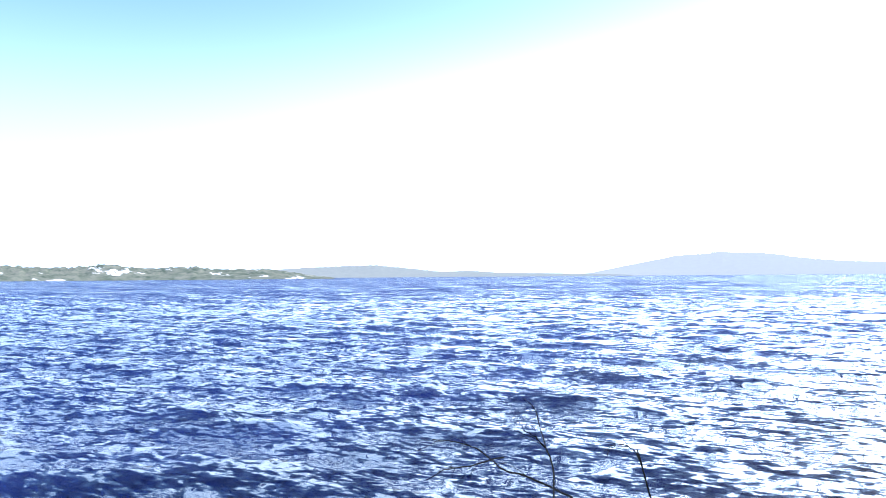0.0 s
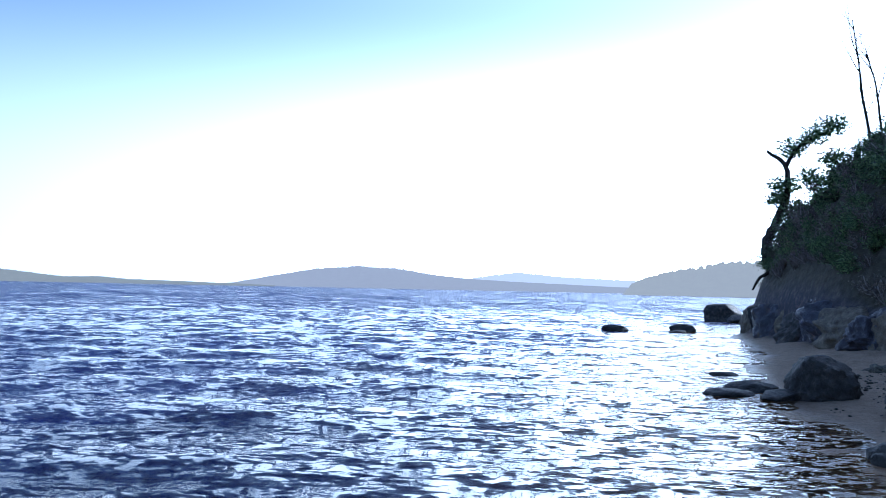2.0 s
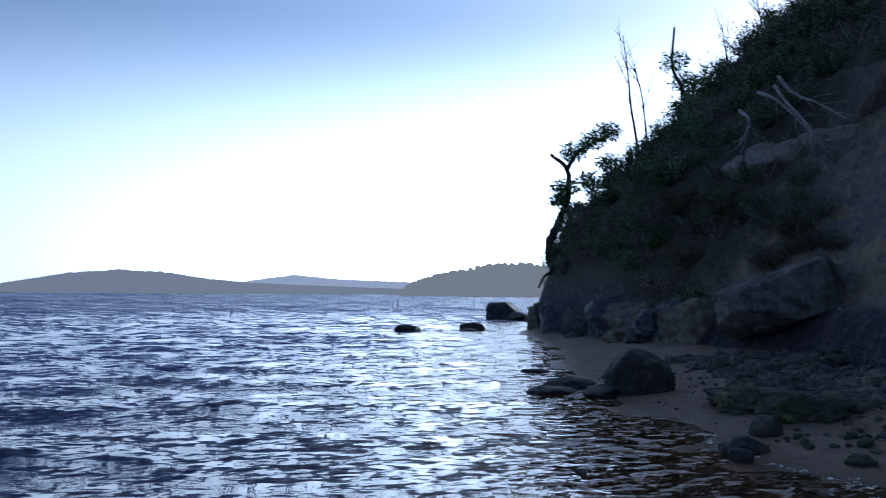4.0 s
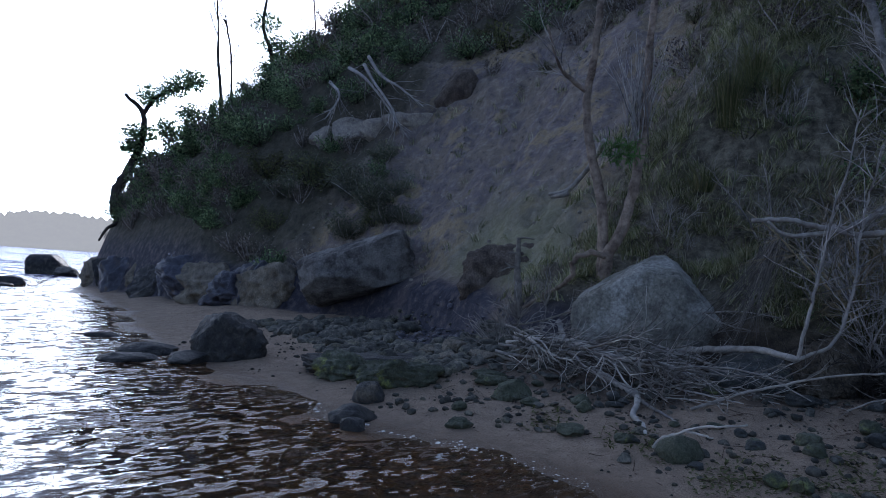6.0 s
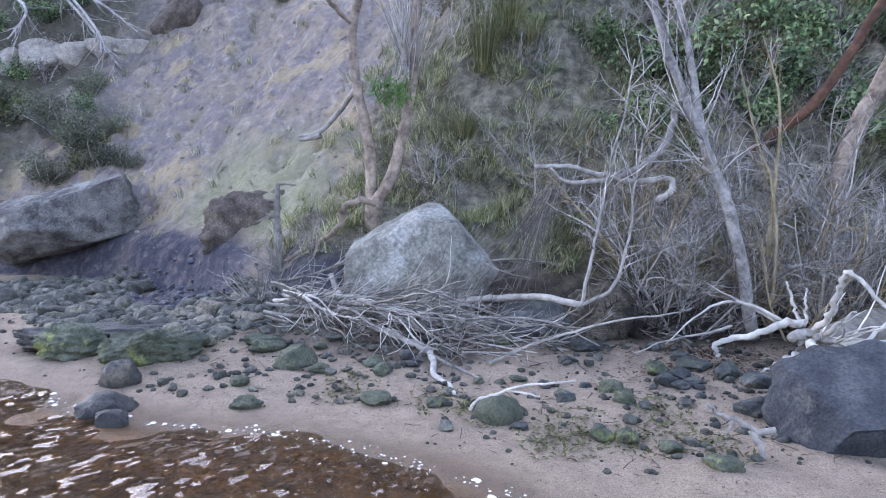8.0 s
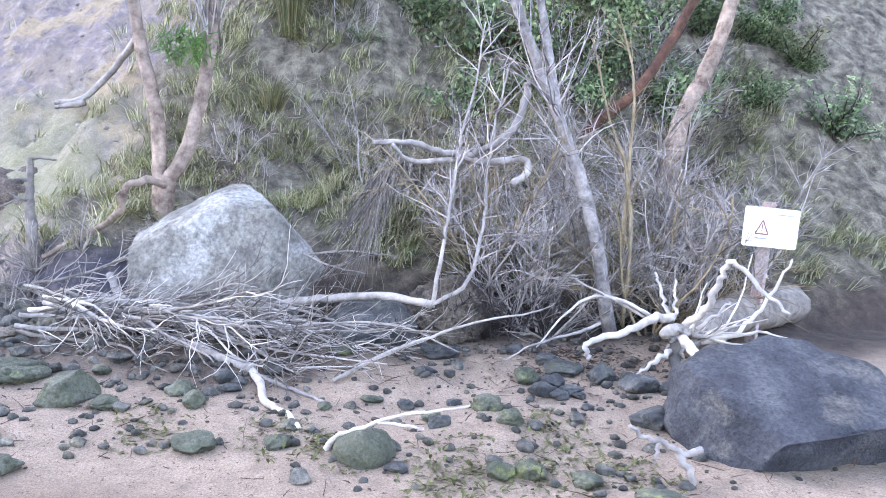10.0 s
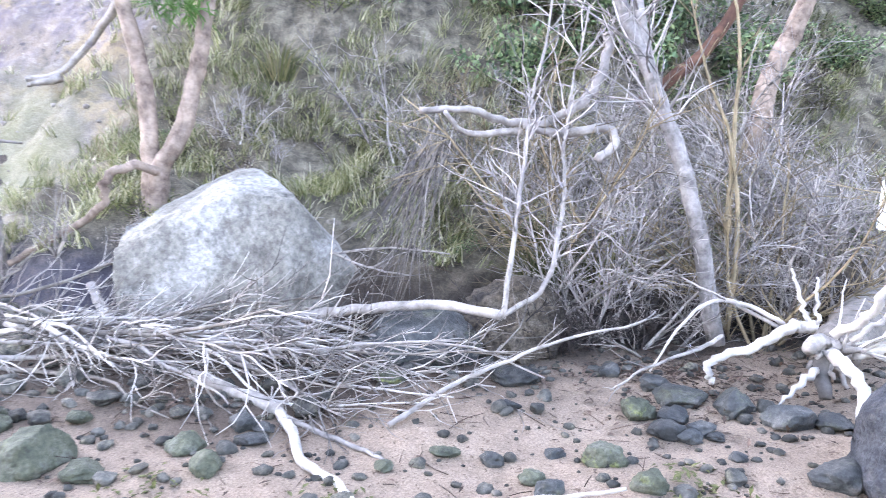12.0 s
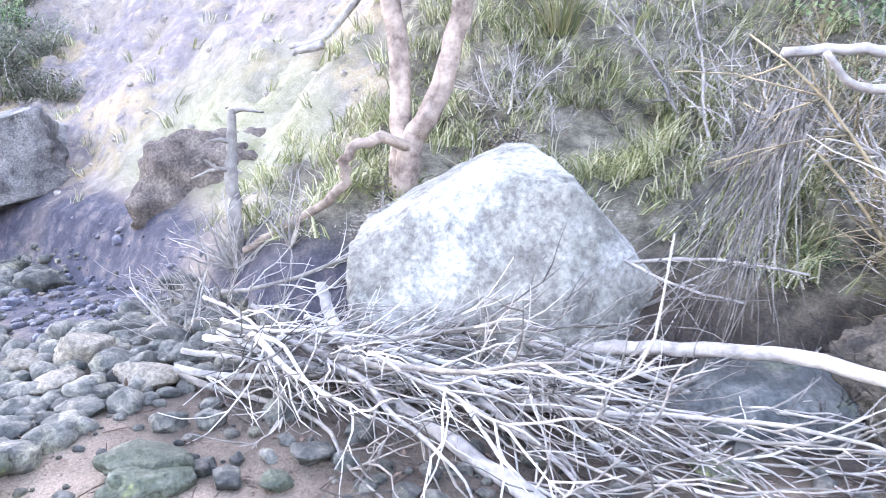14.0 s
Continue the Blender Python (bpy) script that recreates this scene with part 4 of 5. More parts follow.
part("fork", b, DRIFT_WHITE, stick)

# crooked grey limb held across the shrubs
fork = thing("dead_limb", "crooked grey dead limb hanging across bare shrubs", "dead branch")
b = Build()
limb(b, [(10.0, 4.1, 2.36), (9.89, 3.71, 2.39), (9.92, 3.48, 2.33), (9.8, 3.16, 2.32), (9.7, 2.94, 2.45), (9.7, 2.75, 2.63), (9.71, 2.63, 2.94), (9.74, 2.62, 3.05)], 0.026, 0.04, sides=8, jitter=0.014)
part("limb", b, DRIFT, fork)
b = Build()
limb(b, [(9.85, 3.3, 2.30), (9.75, 3.01, 2.25), (9.62, 2.72, 2.30), (9.51, 2.7, 2.19), (9.49, 2.87, 2.02)], 0.036, 0.034, sides=8, jitter=0.014)
limb(b, [(9.9, 3.95, 2.36), (9.95, 3.75, 2.22), (9.9, 3.3, 2.26)], 0.016, 0.03)
part("limb", b, DRIFT, fork, "grey broken side limb")

# pale sapling rising in a V from a lying stem
sap = thing("dead_sapling", "bleached dead sapling rising in a V from a lying stem", "dead tree")
b = Build()
l1 = limb(b, [(9.47, 3.67, 0.86), (9.56, 3.53, 1.48), (9.62, 3.43, 1.93), (9.66, 3.37, 2.35), (9.7, 3.2, 3.0), (9.75, 3.1, 3.6)], 0.021, 0.007, jitter=0.012)
part("stem", b, DRIFT, sap)
b = Build()
l2 = limb(b, [(9.47, 3.67, 0.88), (9.47, 3.31, 1.1), (9.52, 3.15, 1.61), (9.59, 3.1, 2.06), (9.61, 3.03, 2.57), (9.6, 2.9, 3.2)], 0.022, 0.007, jitter=0.012)
part("stem", b, DRIFT, sap)
b = Build()
limb(b, [(9.47, 3.67, 0.88), (9.89, 3.97, 0.92), (10.3, 4.38, 0.86), (10.67, 4.83, 0.76), (10.81, 5.17, 0.66)], 0.038, 0.046, sides=8)
part("lying_stem", b, DRIFT, sap)
b = Build()
twigs(b, l1, 34, 0.7, 0.007, 0.25, 0.2)
twigs(b, l2, 34, 0.7, 0.007, 0.25, 0.2)
part("twig_tangle", b, TWIG_GREY, sap)

# the brush heap: many dead branches, tips towards the water
for i in range(46):
    br = thing("dead_branch", "tangled bleached dead branch in a driftwood heap", "dead branch", "driftwood pile")
    k = random.random() ** 1.4
    x, y = 11.45 - 1.0 * k + random.uniform(-0.6, 0.3), 7.1 - 2.0 * k + random.uniform(-0.25, 0.25)
    z = ground_z(x, y) + random.uniform(0.05, 0.44) * (1 - 0.3 * k)
    d = Vector((random.uniform(-0.85, -0.05), random.uniform(-1.0, -0.4), random.uniform(-0.2, 0.04)))
    b = Build()
    ln = random.uniform(1.1, 2.3)
    line = wiggle((x, y, z), d, ln, 12, 0.19, 0.012)
    for q in line:
        q.z = max(q.z, ground_z(q.x, q.y) + 0.03)
    b.tube(line, taper(len(line), random.uniform(0.012, 0.028), 0.005), 6, 0.1)
    part("stem", b, (DRIFT, DRIFT_DARK, DRIFT, DRIFT_DARK, DRIFT_WHITE)[i % 5], br)
    b = Build()
    twigs(b, line, 11, 0.75, 0.0075, 0.30, 0.05, 0.6, 4, 0.012, 2)
    for q in b.v:
        q.z = max(q.z, ground_z(q.x, q.y) + 0.01)
    part("twig_tangle", b, (DRIFT, DRIFT_DARK, DRIFT, DRIFT_WHITE)[i % 4], br)
# root end of the heap: fine upright wisps at its far side
for i in range(9):
    br = thing("dead_shrub", "small bleached dead shrub at the end of the heap", "dead shrub", "driftwood pile")
    x, y = random.uniform(11.3, 12.6), random.uniform(6.6, 7.9)
    b = Build()
    base = Vector((x, y, ground_z(x, y) - 0.03))
    for _ in range(9):
        pts = wiggle(base, (random.uniform(-0.9, 0.4), random.uniform(-0.6, 0.9), random.uniform(0.4, 1.0)), random.uniform(0.3, 0.75), 6, 0.3)
        b.tube(pts, taper(len(pts), 0.011, 0.003), 4)
        twigs(b, pts, 4, 0.3, 0.004, 0.3, 0.1, 0.9, 3)
    part("branchwork", b, DRIFT, br)
# arching stems in front of the shrubs
for pts, r in (([(8.9, 4.73, 0.33), (9.0, 4.32, 0.50), (9.01, 3.93, 0.63), (8.97, 3.49, 0.77), (8.87, 2.97, 0.87), (9.1, 2.6, 0.92)], 0.018),
               ([(8.57, 1.9, 0.87), (8.66, 2.21, 1.01), (8.71, 2.49, 1.02), (8.64, 2.81, 0.85), (8.54, 3.11, 0.62)], 0.02),
               ([(8.58, 1.93, 0.84), (8.77, 2.21, 1.01), (8.95, 2.5, 1.18)], 0.016),
               ([(8.64, 2.4, 0.8), (8.58, 2.72, 0.72), (8.54, 3.11, 0.65), (8.55, 3.4, 0.52)], 0.016),
               ([(9.9, 5.0, 0.62), (9.5, 4.5, 0.72), (9.25, 4.0, 0.70), (9.0, 3.6, 0.52)], 0.014),
               ([(10.9, 4.5, 1.25), (10.6, 4.1, 1.32), (10.3, 3.7, 1.28)], 0.013),
               ([(10.9, 4.55, 1.28), (10.6, 4.3, 1.16), (10.4, 4.0, 1.10)], 0.011)):
    br = thing("arching_branch", "thin bleached branch arching over the sand", "dead branch", "driftwood pile")
    b = Build()
    line = limb(b, pts, r, 0.006)
    part("stem", b, DRIFT_WHITE if r == 0.02 else DRIFT, br)
    b = Build()
    twigs(b, line, 5, 0.3, 0.005, 0.2, 0.2, 0.6)
    part("twig_tangle", b, DRIFT, br)

# upturned root plate, bleached white
stump = thing("root_stump", "bleached white upturned tree root with spreading arms", "tree root")
b = Build()
limb(b, [(8.6, 1.3, 0.58), (8.48, 1.55, 0.68), (8.40, 1.72, 0.76), (8.33, 1.88, 0.78), (8.3, 1.98, 0.74)], 0.08, 0.045, 3, 14, 0.012)
limb(b, [(8.35, 1.75, 0.72), (8.30, 1.85, 0.56), (8.22, 1.9, 0.42)], 0.07, 0.04, 3, 10, 0.012)
part("root_plate", b, DRIFT, stump)
for _ in range(24):
    b = Build()
    d = Vector((random.uniform(-0.8, 0.1), random.uniform(-0.7, 0.7), random.uniform(-0.8, 0.5)))
    limb(b, [(8.4, 1.75, 0.72), Vector((8.4, 1.75, 0.72)) + d * 0.14, Vector((8.4, 1.75, 0.70)) + d * random.uniform(0.18, 0.32)], 0.045, 0.012, 3, 7, 0.03)
    part("root_stub", b, DRIFT, stump)
for pts, r0, r1 in (([(8.57, 2.56, 0.50), (8.58, 2.56, 0.64), (8.53, 2.23, 0.74), (8.48, 1.95, 0.86), (8.42, 1.76, 0.86)], 0.035, 0.075),
                    ([(8.3, 1.75, 0.82), (8.02, 1.8, 1.0), (7.82, 1.86, 1.22), (7.67, 1.88, 1.40), (7.52, 1.73, 1.22), (7.35, 1.58, 1.02)], 0.06, 0.02),
                    ([(8.44, 1.82, 0.88), (8.46, 1.88, 1.05), (8.5, 1.94, 1.27)], 0.035, 0.016),
                    ([(8.40, 1.78, 0.88), (8.42, 1.78, 1.06), (8.42, 1.78, 1.21)], 0.028, 0.014),
                    ([(8.25, 1.60, 0.68), (8.1, 1.35, 0.78), (8.02, 1.12, 1.05), (7.95, 0.9, 1.44)], 0.045, 0.016),
                    ([(8.3, 1.63, 0.65), (8.2, 1.34, 0.72), (8.05, 0.98, 0.77), (7.9, 0.72, 0.62)], 0.035, 0.012),
                    ([(8.18, 1.72, 0.80), (8.05, 1.62, 0.95), (8.0, 1.55, 1.05)], 0.035, 0.01),
                    ([(8.2, 1.85, 0.72), (8.0, 1.85, 0.55), (7.87, 2.02, 0.34), (7.77, 2.09, 0.16)], 0.075, 0.05),
                    ([(8.3, 1.9, 0.60), (8.25, 2.15, 0.50), (8.2, 2.35, 0.42)], 0.05, 0.012)):
    b = Build()
    line = limb(b, pts, r0 * 0.6, r1 * 0.6, 6, 9, 0.018)
    part("root", b, DRIFT_WHITE, stump)
b = Build()
for _ in range(12):
    d = Vector((random.uniform(-0.7, 0.2), random.uniform(-1, 0.3), random.uniform(-0.2, 0.6)))
    pts = wiggle((8.25 + random.uniform(-0.1, 0.1), 1.7 + random.uniform(-0.2, 0.15), 0.72), d, random.uniform(0.35, 0.9), 5, 0.2)
    b.tube(pts, taper(len(pts), 0.012, 0.004), 5)
part("root_fringe", b, DRIFT_WHITE, stump)
fallen = thing("fallen_tree", "grey furrowed fallen trunk behind the root", "fallen trunk")
b = Build()
limb(b, [(8.5, 1.5, 0.62), (8.75, 0.9, 0.78), (9.1, 0.2, 0.85), (9.4, -0.8, 0.9)], 0.17, 0.22, 5, 12, 0.02)
part("trunk", b, DRIFT_DARK, fallen)
ivory = thing("knotted_root", "small bleached knotted root by the grey boulder", "driftwood")
b = Build()
limb(b, [(6.64, 3.62, 0.46), (6.62, 3.54, 0.40), (6.6, 3.42, 0.37), (6.58, 3.3, 0.30), (6.56, 3.16, 0.31)], 0.012, 0.024, jitter=0.014)
limb(b, [(6.58, 3.32, 0.30), (6.5, 3.28, 0.18), (6.48, 3.29, 0.05)], 0.026, 0.018, jitter=0.014)
limb(b, [(6.6, 3.44, 0.37), (6.55, 3.5, 0.31), (6.54, 3.52, 0.27)], 0.014, 0.006, jitter=0.01)
part("root", b, DRIFT, ivory)

# dark snag with a hooked top
snag = thing("broken_snag", "dark dead snag with a hooked broken top", "dead tree")
b = Build()
limb(b, [(12.56, 7.10, 0.85), (12.55, 7.11, 1.30), (12.56, 7.15, 1.75), (12.54, 7.16, 2.17)], 0.085, 0.03, 6, 9, 0.012)
part("trunk", b, DRIFT_DARK, snag)
for pts in ([(12.54, 7.16, 2.15), (12.5, 7.06, 2.17), (12.46, 6.9, 2.16)], [(12.55, 7.15, 1.70), (12.48, 7.27, 1.70), (12.4, 7.42, 1.62)], [(12.55, 7.16, 1.92), (12.5, 7.24, 1.93), (12.47, 7.3, 1.92)],
            [(12.5, 7.22, 1.70), (12.46, 7.3, 1.74), (12.44, 7.33, 1.77)]):
    b = Build()
    limb(b, pts, 0.022, 0.009)
    part("limb", b, DRIFT_DARK, snag)
hang = thing("slid_branch", "bleached branch lying down the bare slope", "dead branch")
b = Build()
for pts in ([(15.7, 7.1, 3.22), (15.6, 6.75, 3.3), (15.45, 6.4, 3.66), (15.1, 6.2, 3.92), (14.6, 6.04, 4.1)], [(15.7, 7.05, 3.18), (15.6, 6.85, 3.2), (15.58, 6.7, 3.26)]):
    limb(b, pts, 0.035, 0.06)
part("limb", b, DRIFT, hang)
# grey branches fallen over the brow of the cliff
for pts in ([(23.0, 14.5, 7.8), (22.4, 13.7, 7.3), (21.9, 12.8, 6.4), (21.5, 11.9, 5.3)], [(23.0, 14.0, 7.9), (22.3, 13.4, 7.2), (21.6, 12.5, 6.2), (21.3, 12.2, 5.6)],
            [(23.2, 15.2, 7.4), (22.6, 14.6, 6.8), (22.3, 14.9, 6.0)], [(22.8, 13.8, 8.1), (22.4, 13.2, 7.4), (22.0, 12.4, 6.9), (21.7, 11.6, 6.3)]):
    br = thing("fallen_branch", "grey dead branch fallen over the brow of the cliff", "dead branch", "branches over the brow")
    b = Build()
    line = limb(b, pts, 0.06, 0.018)
    part("stem", b, TWIG_GREY, br)
    b = Build()
    twigs(b, line, 16, 1.1, 0.014, 0.2, 0.1, 0.6, 4)
    part("twig_tangle", b, TWIG_GREY, br)

# thin dark branch standing out of the shallows beside the start of the walk
tw = thing("bare_branch", "thin dark bare branch standing in the shallows", "dead branch")
K, EY = 0.62, Vector((0.455, 1.862, 1.773))


def out(p):
    return EY + (Vector(p) - EY) * K


b = Build()
limb(b, [(0.95, 2.75, -0.12), (0.82, 2.6, 0.9), (0.70, 2.55, 1.40), out((0.71, 3.01, 1.36)), out((0.71, 3.09, 1.43)), out((0.70, 3.18, 1.48)), out((0.69, 3.27, 1.54)), out((0.67, 3.33, 1.56))], 0.0026, 0.0005, 4, 6, 0.001)
part("stem", b, TWIG_DARK, tw)
b = Build()
for pts, r in (([(0.75, 3.07, 1.38), (0.65, 3.1, 1.42), (0.60, 3.11, 1.43), (0.55, 3.12, 1.47), (0.5, 3.13, 1.49), (0.43, 3.13, 1.50)], 0.004),
               ([(0.70, 3.16, 1.47), (0.67, 3.17, 1.50), (0.65, 3.17, 1.51)], 0.0025), ([(0.60, 3.12, 1.46), (0.52, 3.12, 1.44), (0.46, 3.12, 1.43), (0.42, 3.11, 1.41)], 0.003)):
    line = limb(b, [out(p) for p in pts], r * 0.45, 0.0006, 4, 5, 0.001)
    twigs(b, line, 5, 0.06, 0.0006, 0.2, 0.2, 0.8, 3)
part("twig_tangle", b, TWIG_DARK, tw)
tw = thing("bare_branch", "thin dark bare twig standing in the shallows", "dead branch")
b = Build()
line = limb(b, [(1.05, 2.95, -0.12), (0.92, 2.7, 0.9), out((0.93, 3.12, 1.38)), out((0.92, 3.14, 1.44)), out((0.90, 3.15, 1.47)), out((0.87, 3.17, 1.475)), out((0.84, 3.17, 1.46))], 0.0018, 0.0005, 4, 5, 0.001)
twigs(b, line[12:], 6, 0.06, 0.0006, 0.2, 0.2, 0.8, 3)
part("stem", b, TWIG_DARK, tw)


# ---------------------------------------------------------------- living trees
def clump(b, centre, radius, count, size, flat=0.7):
    for _ in range(count):
        d = rand_dir()
        p = Vector(centre) + Vector((d.x, d.y, d.z * flat)) * radius * random.random() ** 0.45
        al = (rand_dir() + Vector((0, 0, 0.3))).normalized()
        b.leaf(p, al, al.orthogonal().normalized(), size * random.uniform(0.6, 1.3), size * random.uniform(0.35, 0.6))


random.seed(12)
tree = thing("slope_tree", "twin-stemmed tree with flaking pinkish bark on the slope", "tree")
b = Build()
limb(b, [(12.21, 5.88, 1.2), (12.21, 5.85, 1.98), (12.2, 5.9, 2.66), (12.19, 6.01, 3.15), (12.19, 6.14, 3.67), (12.15, 6.21, 4.27), (12.07, 6.13, 4.89), (11.94, 6.08, 5.7)], 0.088, 0.05, 5, 10, 0.012)
part("trunk", b, BARK_PINK, tree)
b = Build()
limb(b, [(12.1, 5.8, 1.3), (12.1, 5.78, 1.94), (12.08, 5.64, 2.21), (12.07, 5.49, 2.74), (12.01, 5.4, 3.38), (11.97, 5.35, 4.02), (11.91, 5.36, 4.6), (11.72, 5.31, 5.6)], 0.095, 0.05, 5, 10, 0.012)
part("trunk", b, BARK_PINK, tree)
b = Build()
l1 = limb(b, [(12.13, 6.21, 4.37), (11.98, 6.42, 4.5), (11.81, 6.61, 4.69), (11.56, 6.79, 5.2)], 0.045, 0.015)
part("limb", b, BARK_PINK, tree)
b = Build()
limb(b, [(12.1, 5.71, 1.9), (11.91, 5.98, 1.98), (11.82, 6.23, 1.84), (11.92, 6.26, 1.6), (12.12, 6.62, 1.35), (12.29, 6.99, 1.1)], 0.045, 0.03, 5, 8, 0.018)
part("root", b, BARK_PINK, tree)
b = Build()
for _ in range(42):
    p = Vector((12.0 + random.uniform(-0.12, 0.1), 5.38 + random.uniform(-0.1, 0.2), random.uniform(3.5, 4.3)))
    pts = wiggle(p, (random.uniform(-0.35, 0.35), random.uniform(-0.3, 0.45), 1), random.uniform(0.6, 1.5), 6, 0.10)
    b.tube(pts, taper(len(pts), 0.011, 0.003), 4)
    twigs(b, pts, 3, 0.45, 0.004, 0.1, 0.2, 0.35, 3)
twigs(b, l1, 12, 0.9, 0.008, 0.2)
part("twig_tangle", b, TWIG_GREY, tree)
b = Build()
for _ in range(260):
    p = Vector((12.0 + random.uniform(-0.12, 0.1), 5.62 + random.uniform(-0.22, 0.28), 3.48 + random.uniform(-0.12, 0.16)))
    al = (rand_dir() + Vector((-0.3, 0, -0.4))).normalized()
    b.leaf(p, al, al.orthogonal().normalized(), random.uniform(0.1, 0.24), 0.022)
part("foliage", b, LEAF_FRESH, tree, "bright green tuft of narrow leaves")

pale = thing("leaning_tree", "leaning forked tree with mottled pale grey bark", "tree")
b = Build()
p1 = limb(b, [(9.35, 1.75, 0.6), (9.41, 2.01, 1.76), (9.47, 2.2, 2.3), (9.51, 2.37, 2.71), (9.62, 2.55, 3.2), (9.68, 2.8, 3.81), (9.76, 2.98, 4.5), (9.73, 3.17, 5.1)], 0.07, 0.042, 5, 10, 0.008)
part("trunk", b, BARK_GREY, pale)
b = Build()
p2 = limb(b, [(9.51, 2.37, 2.71), (9.57, 2.45, 3.2), (9.59, 2.58, 3.8), (9.6, 2.75, 4.34), (9.57, 2.84, 4.9)], 0.05, 0.03, 5, 8, 0.006)
part("limb", b, BARK_GREY, pale)
b = Build()
twigs(b, p1, 36, 1.1, 0.010, 0.18, 0.3, 0.9, 4, 0.0, 3)
twigs(b, p2, 24, 1.0, 0.009, 0.18, 0.1, 0.9, 4, 0.0, 3)
part("twig_tangle", b, TWIG_GREY, pale)

red = thing("red_bark_tree", "leaning tree with red-brown bark and dark foliage", "tree")
b = Build()
limb(b, [(12.3, 0.4, 2.9), (12.0, -0.02, 3.33), (11.79, -0.4, 3.72), (11.6, -0.77, 4.42), (11.4, -1.16, 5.3), (11.2, -1.6, 6.3)], 0.085, 0.06, 5, 9, 0.012)
part("trunk", b, BARK_RED, red)
b = Build()
limb(b, [(10.85, -0.1, 1.7), (10.81, -0.16, 2.58), (10.79, -0.36, 3.32), (10.68, -0.54, 3.74), (10.44, -0.76, 4.8), (10.3, -0.9, 5.8)], 0.14, 0.07, 5, 9, 0.012)
part("trunk", b, BARK_PINK, red)
b = Build()
for _ in range(26):
    clump(b, (random.uniform(11.4, 13.2), random.uniform(-1.8, 1.2), random.uniform(4.3, 6.8)), 0.45, 60, 0.10)
part("crown", b, LEAF_DARK, red)

head = thing("headland_tree", "dark crooked tree on the edge of the headland", "tree")
b = Build()
limb(b, [(26.2, 25.0, 3.0), (26.14, 25.1, 3.83), (26.35, 24.82, 4.68), (26.5, 24.43, 5.77), (26.35, 24.33, 6.96), (25.82, 24.82, 7.62)], 0.26, 0.06, 5, 9, 0.02)
part("trunk", b, BARK_DARK, head)
b = Build()
hl = limb(b, [(26.35, 24.33, 6.96), (26.5, 23.92, 7.66), (26.92, 23.19, 8.14), (27.26, 22.56, 8.48)], 0.1, 0.03)
twigs(b, hl, 14, 0.9, 0.02)
part("limb", b, BARK_DARK, head)
b = Build()
for c, r, n_ in (((26.4, 24.05, 7.66), 0.55, 90), ((26.79, 23.39, 8.06), 0.5, 80), ((27.11, 22.8, 8.44), 0.6, 110), ((26.35, 24.54, 6.13), 0.55, 110), ((26.97, 23.64, 6.43), 0.6, 110),
                 ((26.75, 24.21, 5.18), 0.6, 130), ((26.2, 24.7, 5.6), 0.4, 60), ((27.3, 22.9, 7.2), 0.5, 80)):
    clump(b, c, r * 1.15, n_ * 5, 0.2)
part("crown", b, LEAF_DARK, head)
root_ = thing("hanging_root", "dark root hanging from the lip of the headland", "root")
b = Build()
limb(b, [(25.9, 24.4, 2.9), (25.3, 24.4, 2.55), (25.0, 24.5, 2.35), (24.75, 24.6, 1.9)], 0.09, 0.04)
part("root", b, BARK_DARK, root_)
for pts, r in (([(30.6, 23.5, 7.6), (30.31, 23.43, 8.62), (29.85, 23.44, 10.35), (29.59, 23.35, 11.31), (29.08, 23.29, 13.2)], 0.09), ([(30.6, 23.0, 8.2), (30.44, 23.03, 9.12), (30.07, 22.97, 10.59), (29.67, 23.1, 11.8)], 0.07),
               ([(34.6, 21.0, 10.5), (34.4, 21.0, 12.0), (34.2, 21.2, 14.5)], 0.08), ([(36.0, 20.0, 12), (35.9, 20.0, 14.0), (35.8, 20.3, 16.5)], 0.08)):
    d_ = thing("dead_tree", "tall thin bare dead stem on the headland", "dead tree", "dead stems on the headland")
    b = Build()
    line = limb(b, pts, r, 0.02)
    part("stem", b, BARK_DARK, d_)
    b = Build()
    twigs(b, line, 7, 1.8, 0.022, 0.12, 0.35, 0.5, 4, -0.04)
    part("twig_tangle", b, BARK_DARK, d_)
t3 = thing("brow_tree", "small dark tree on the brow of the headland", "tree")
b = Build()
limb(b, [(33.2, 22.2, 8.8), (32.99, 22.31, 10.04), (32.57, 22.41, 11.32), (32.12, 22.63, 12.33), (31.78, 22.3, 14.0)], 0.16, 0.05)
part("trunk", b, BARK_DARK, t3)
b = Build()
for c in ((32.58, 22.26, 11.57), (32.96, 21.7, 11.31), (32.16, 22.5, 12.45), (32.92, 21.98, 10.73), (33.4, 21.4, 10.6), (33.3, 21.2, 11.9)):
    clump(b, c, 0.75, 320, 0.22)
part("crown", b, LEAF_DARK, t3)


# ---------------------------------------------------------------- shrubs
def shrub(name, label, leaf_mat, seed, leaves=850, size=0.11, tall=1.0, stem_mat=BARK_DARK):
    """About one metre in radius, rooted at its origin."""
    random.seed(seed)
    th = thing(name, label, "shrub", "shrubs on the slope")
    b, f = Build(), Build()
    tips = []
    for _ in range(11):
        d = Vector((random.uniform(-1, 1), random.uniform(-1, 1), random.uniform(0.5, 1.4) * tall))
        pts = wiggle((0, 0, -0.15), d, random.uniform(0.8, 1.25), 6, 0.22)
        b.tube(pts, taper(len(pts), 0.03, 0.008), 4)
        tips += pts[2:]
    for p in tips:
        clump(f, p, random.uniform(0.2, 0.38), leaves // len(tips) + 1, size)
    part("branchwork", b, stem_mat, th)
    part("foliage", f, leaf_mat, th)
    return th


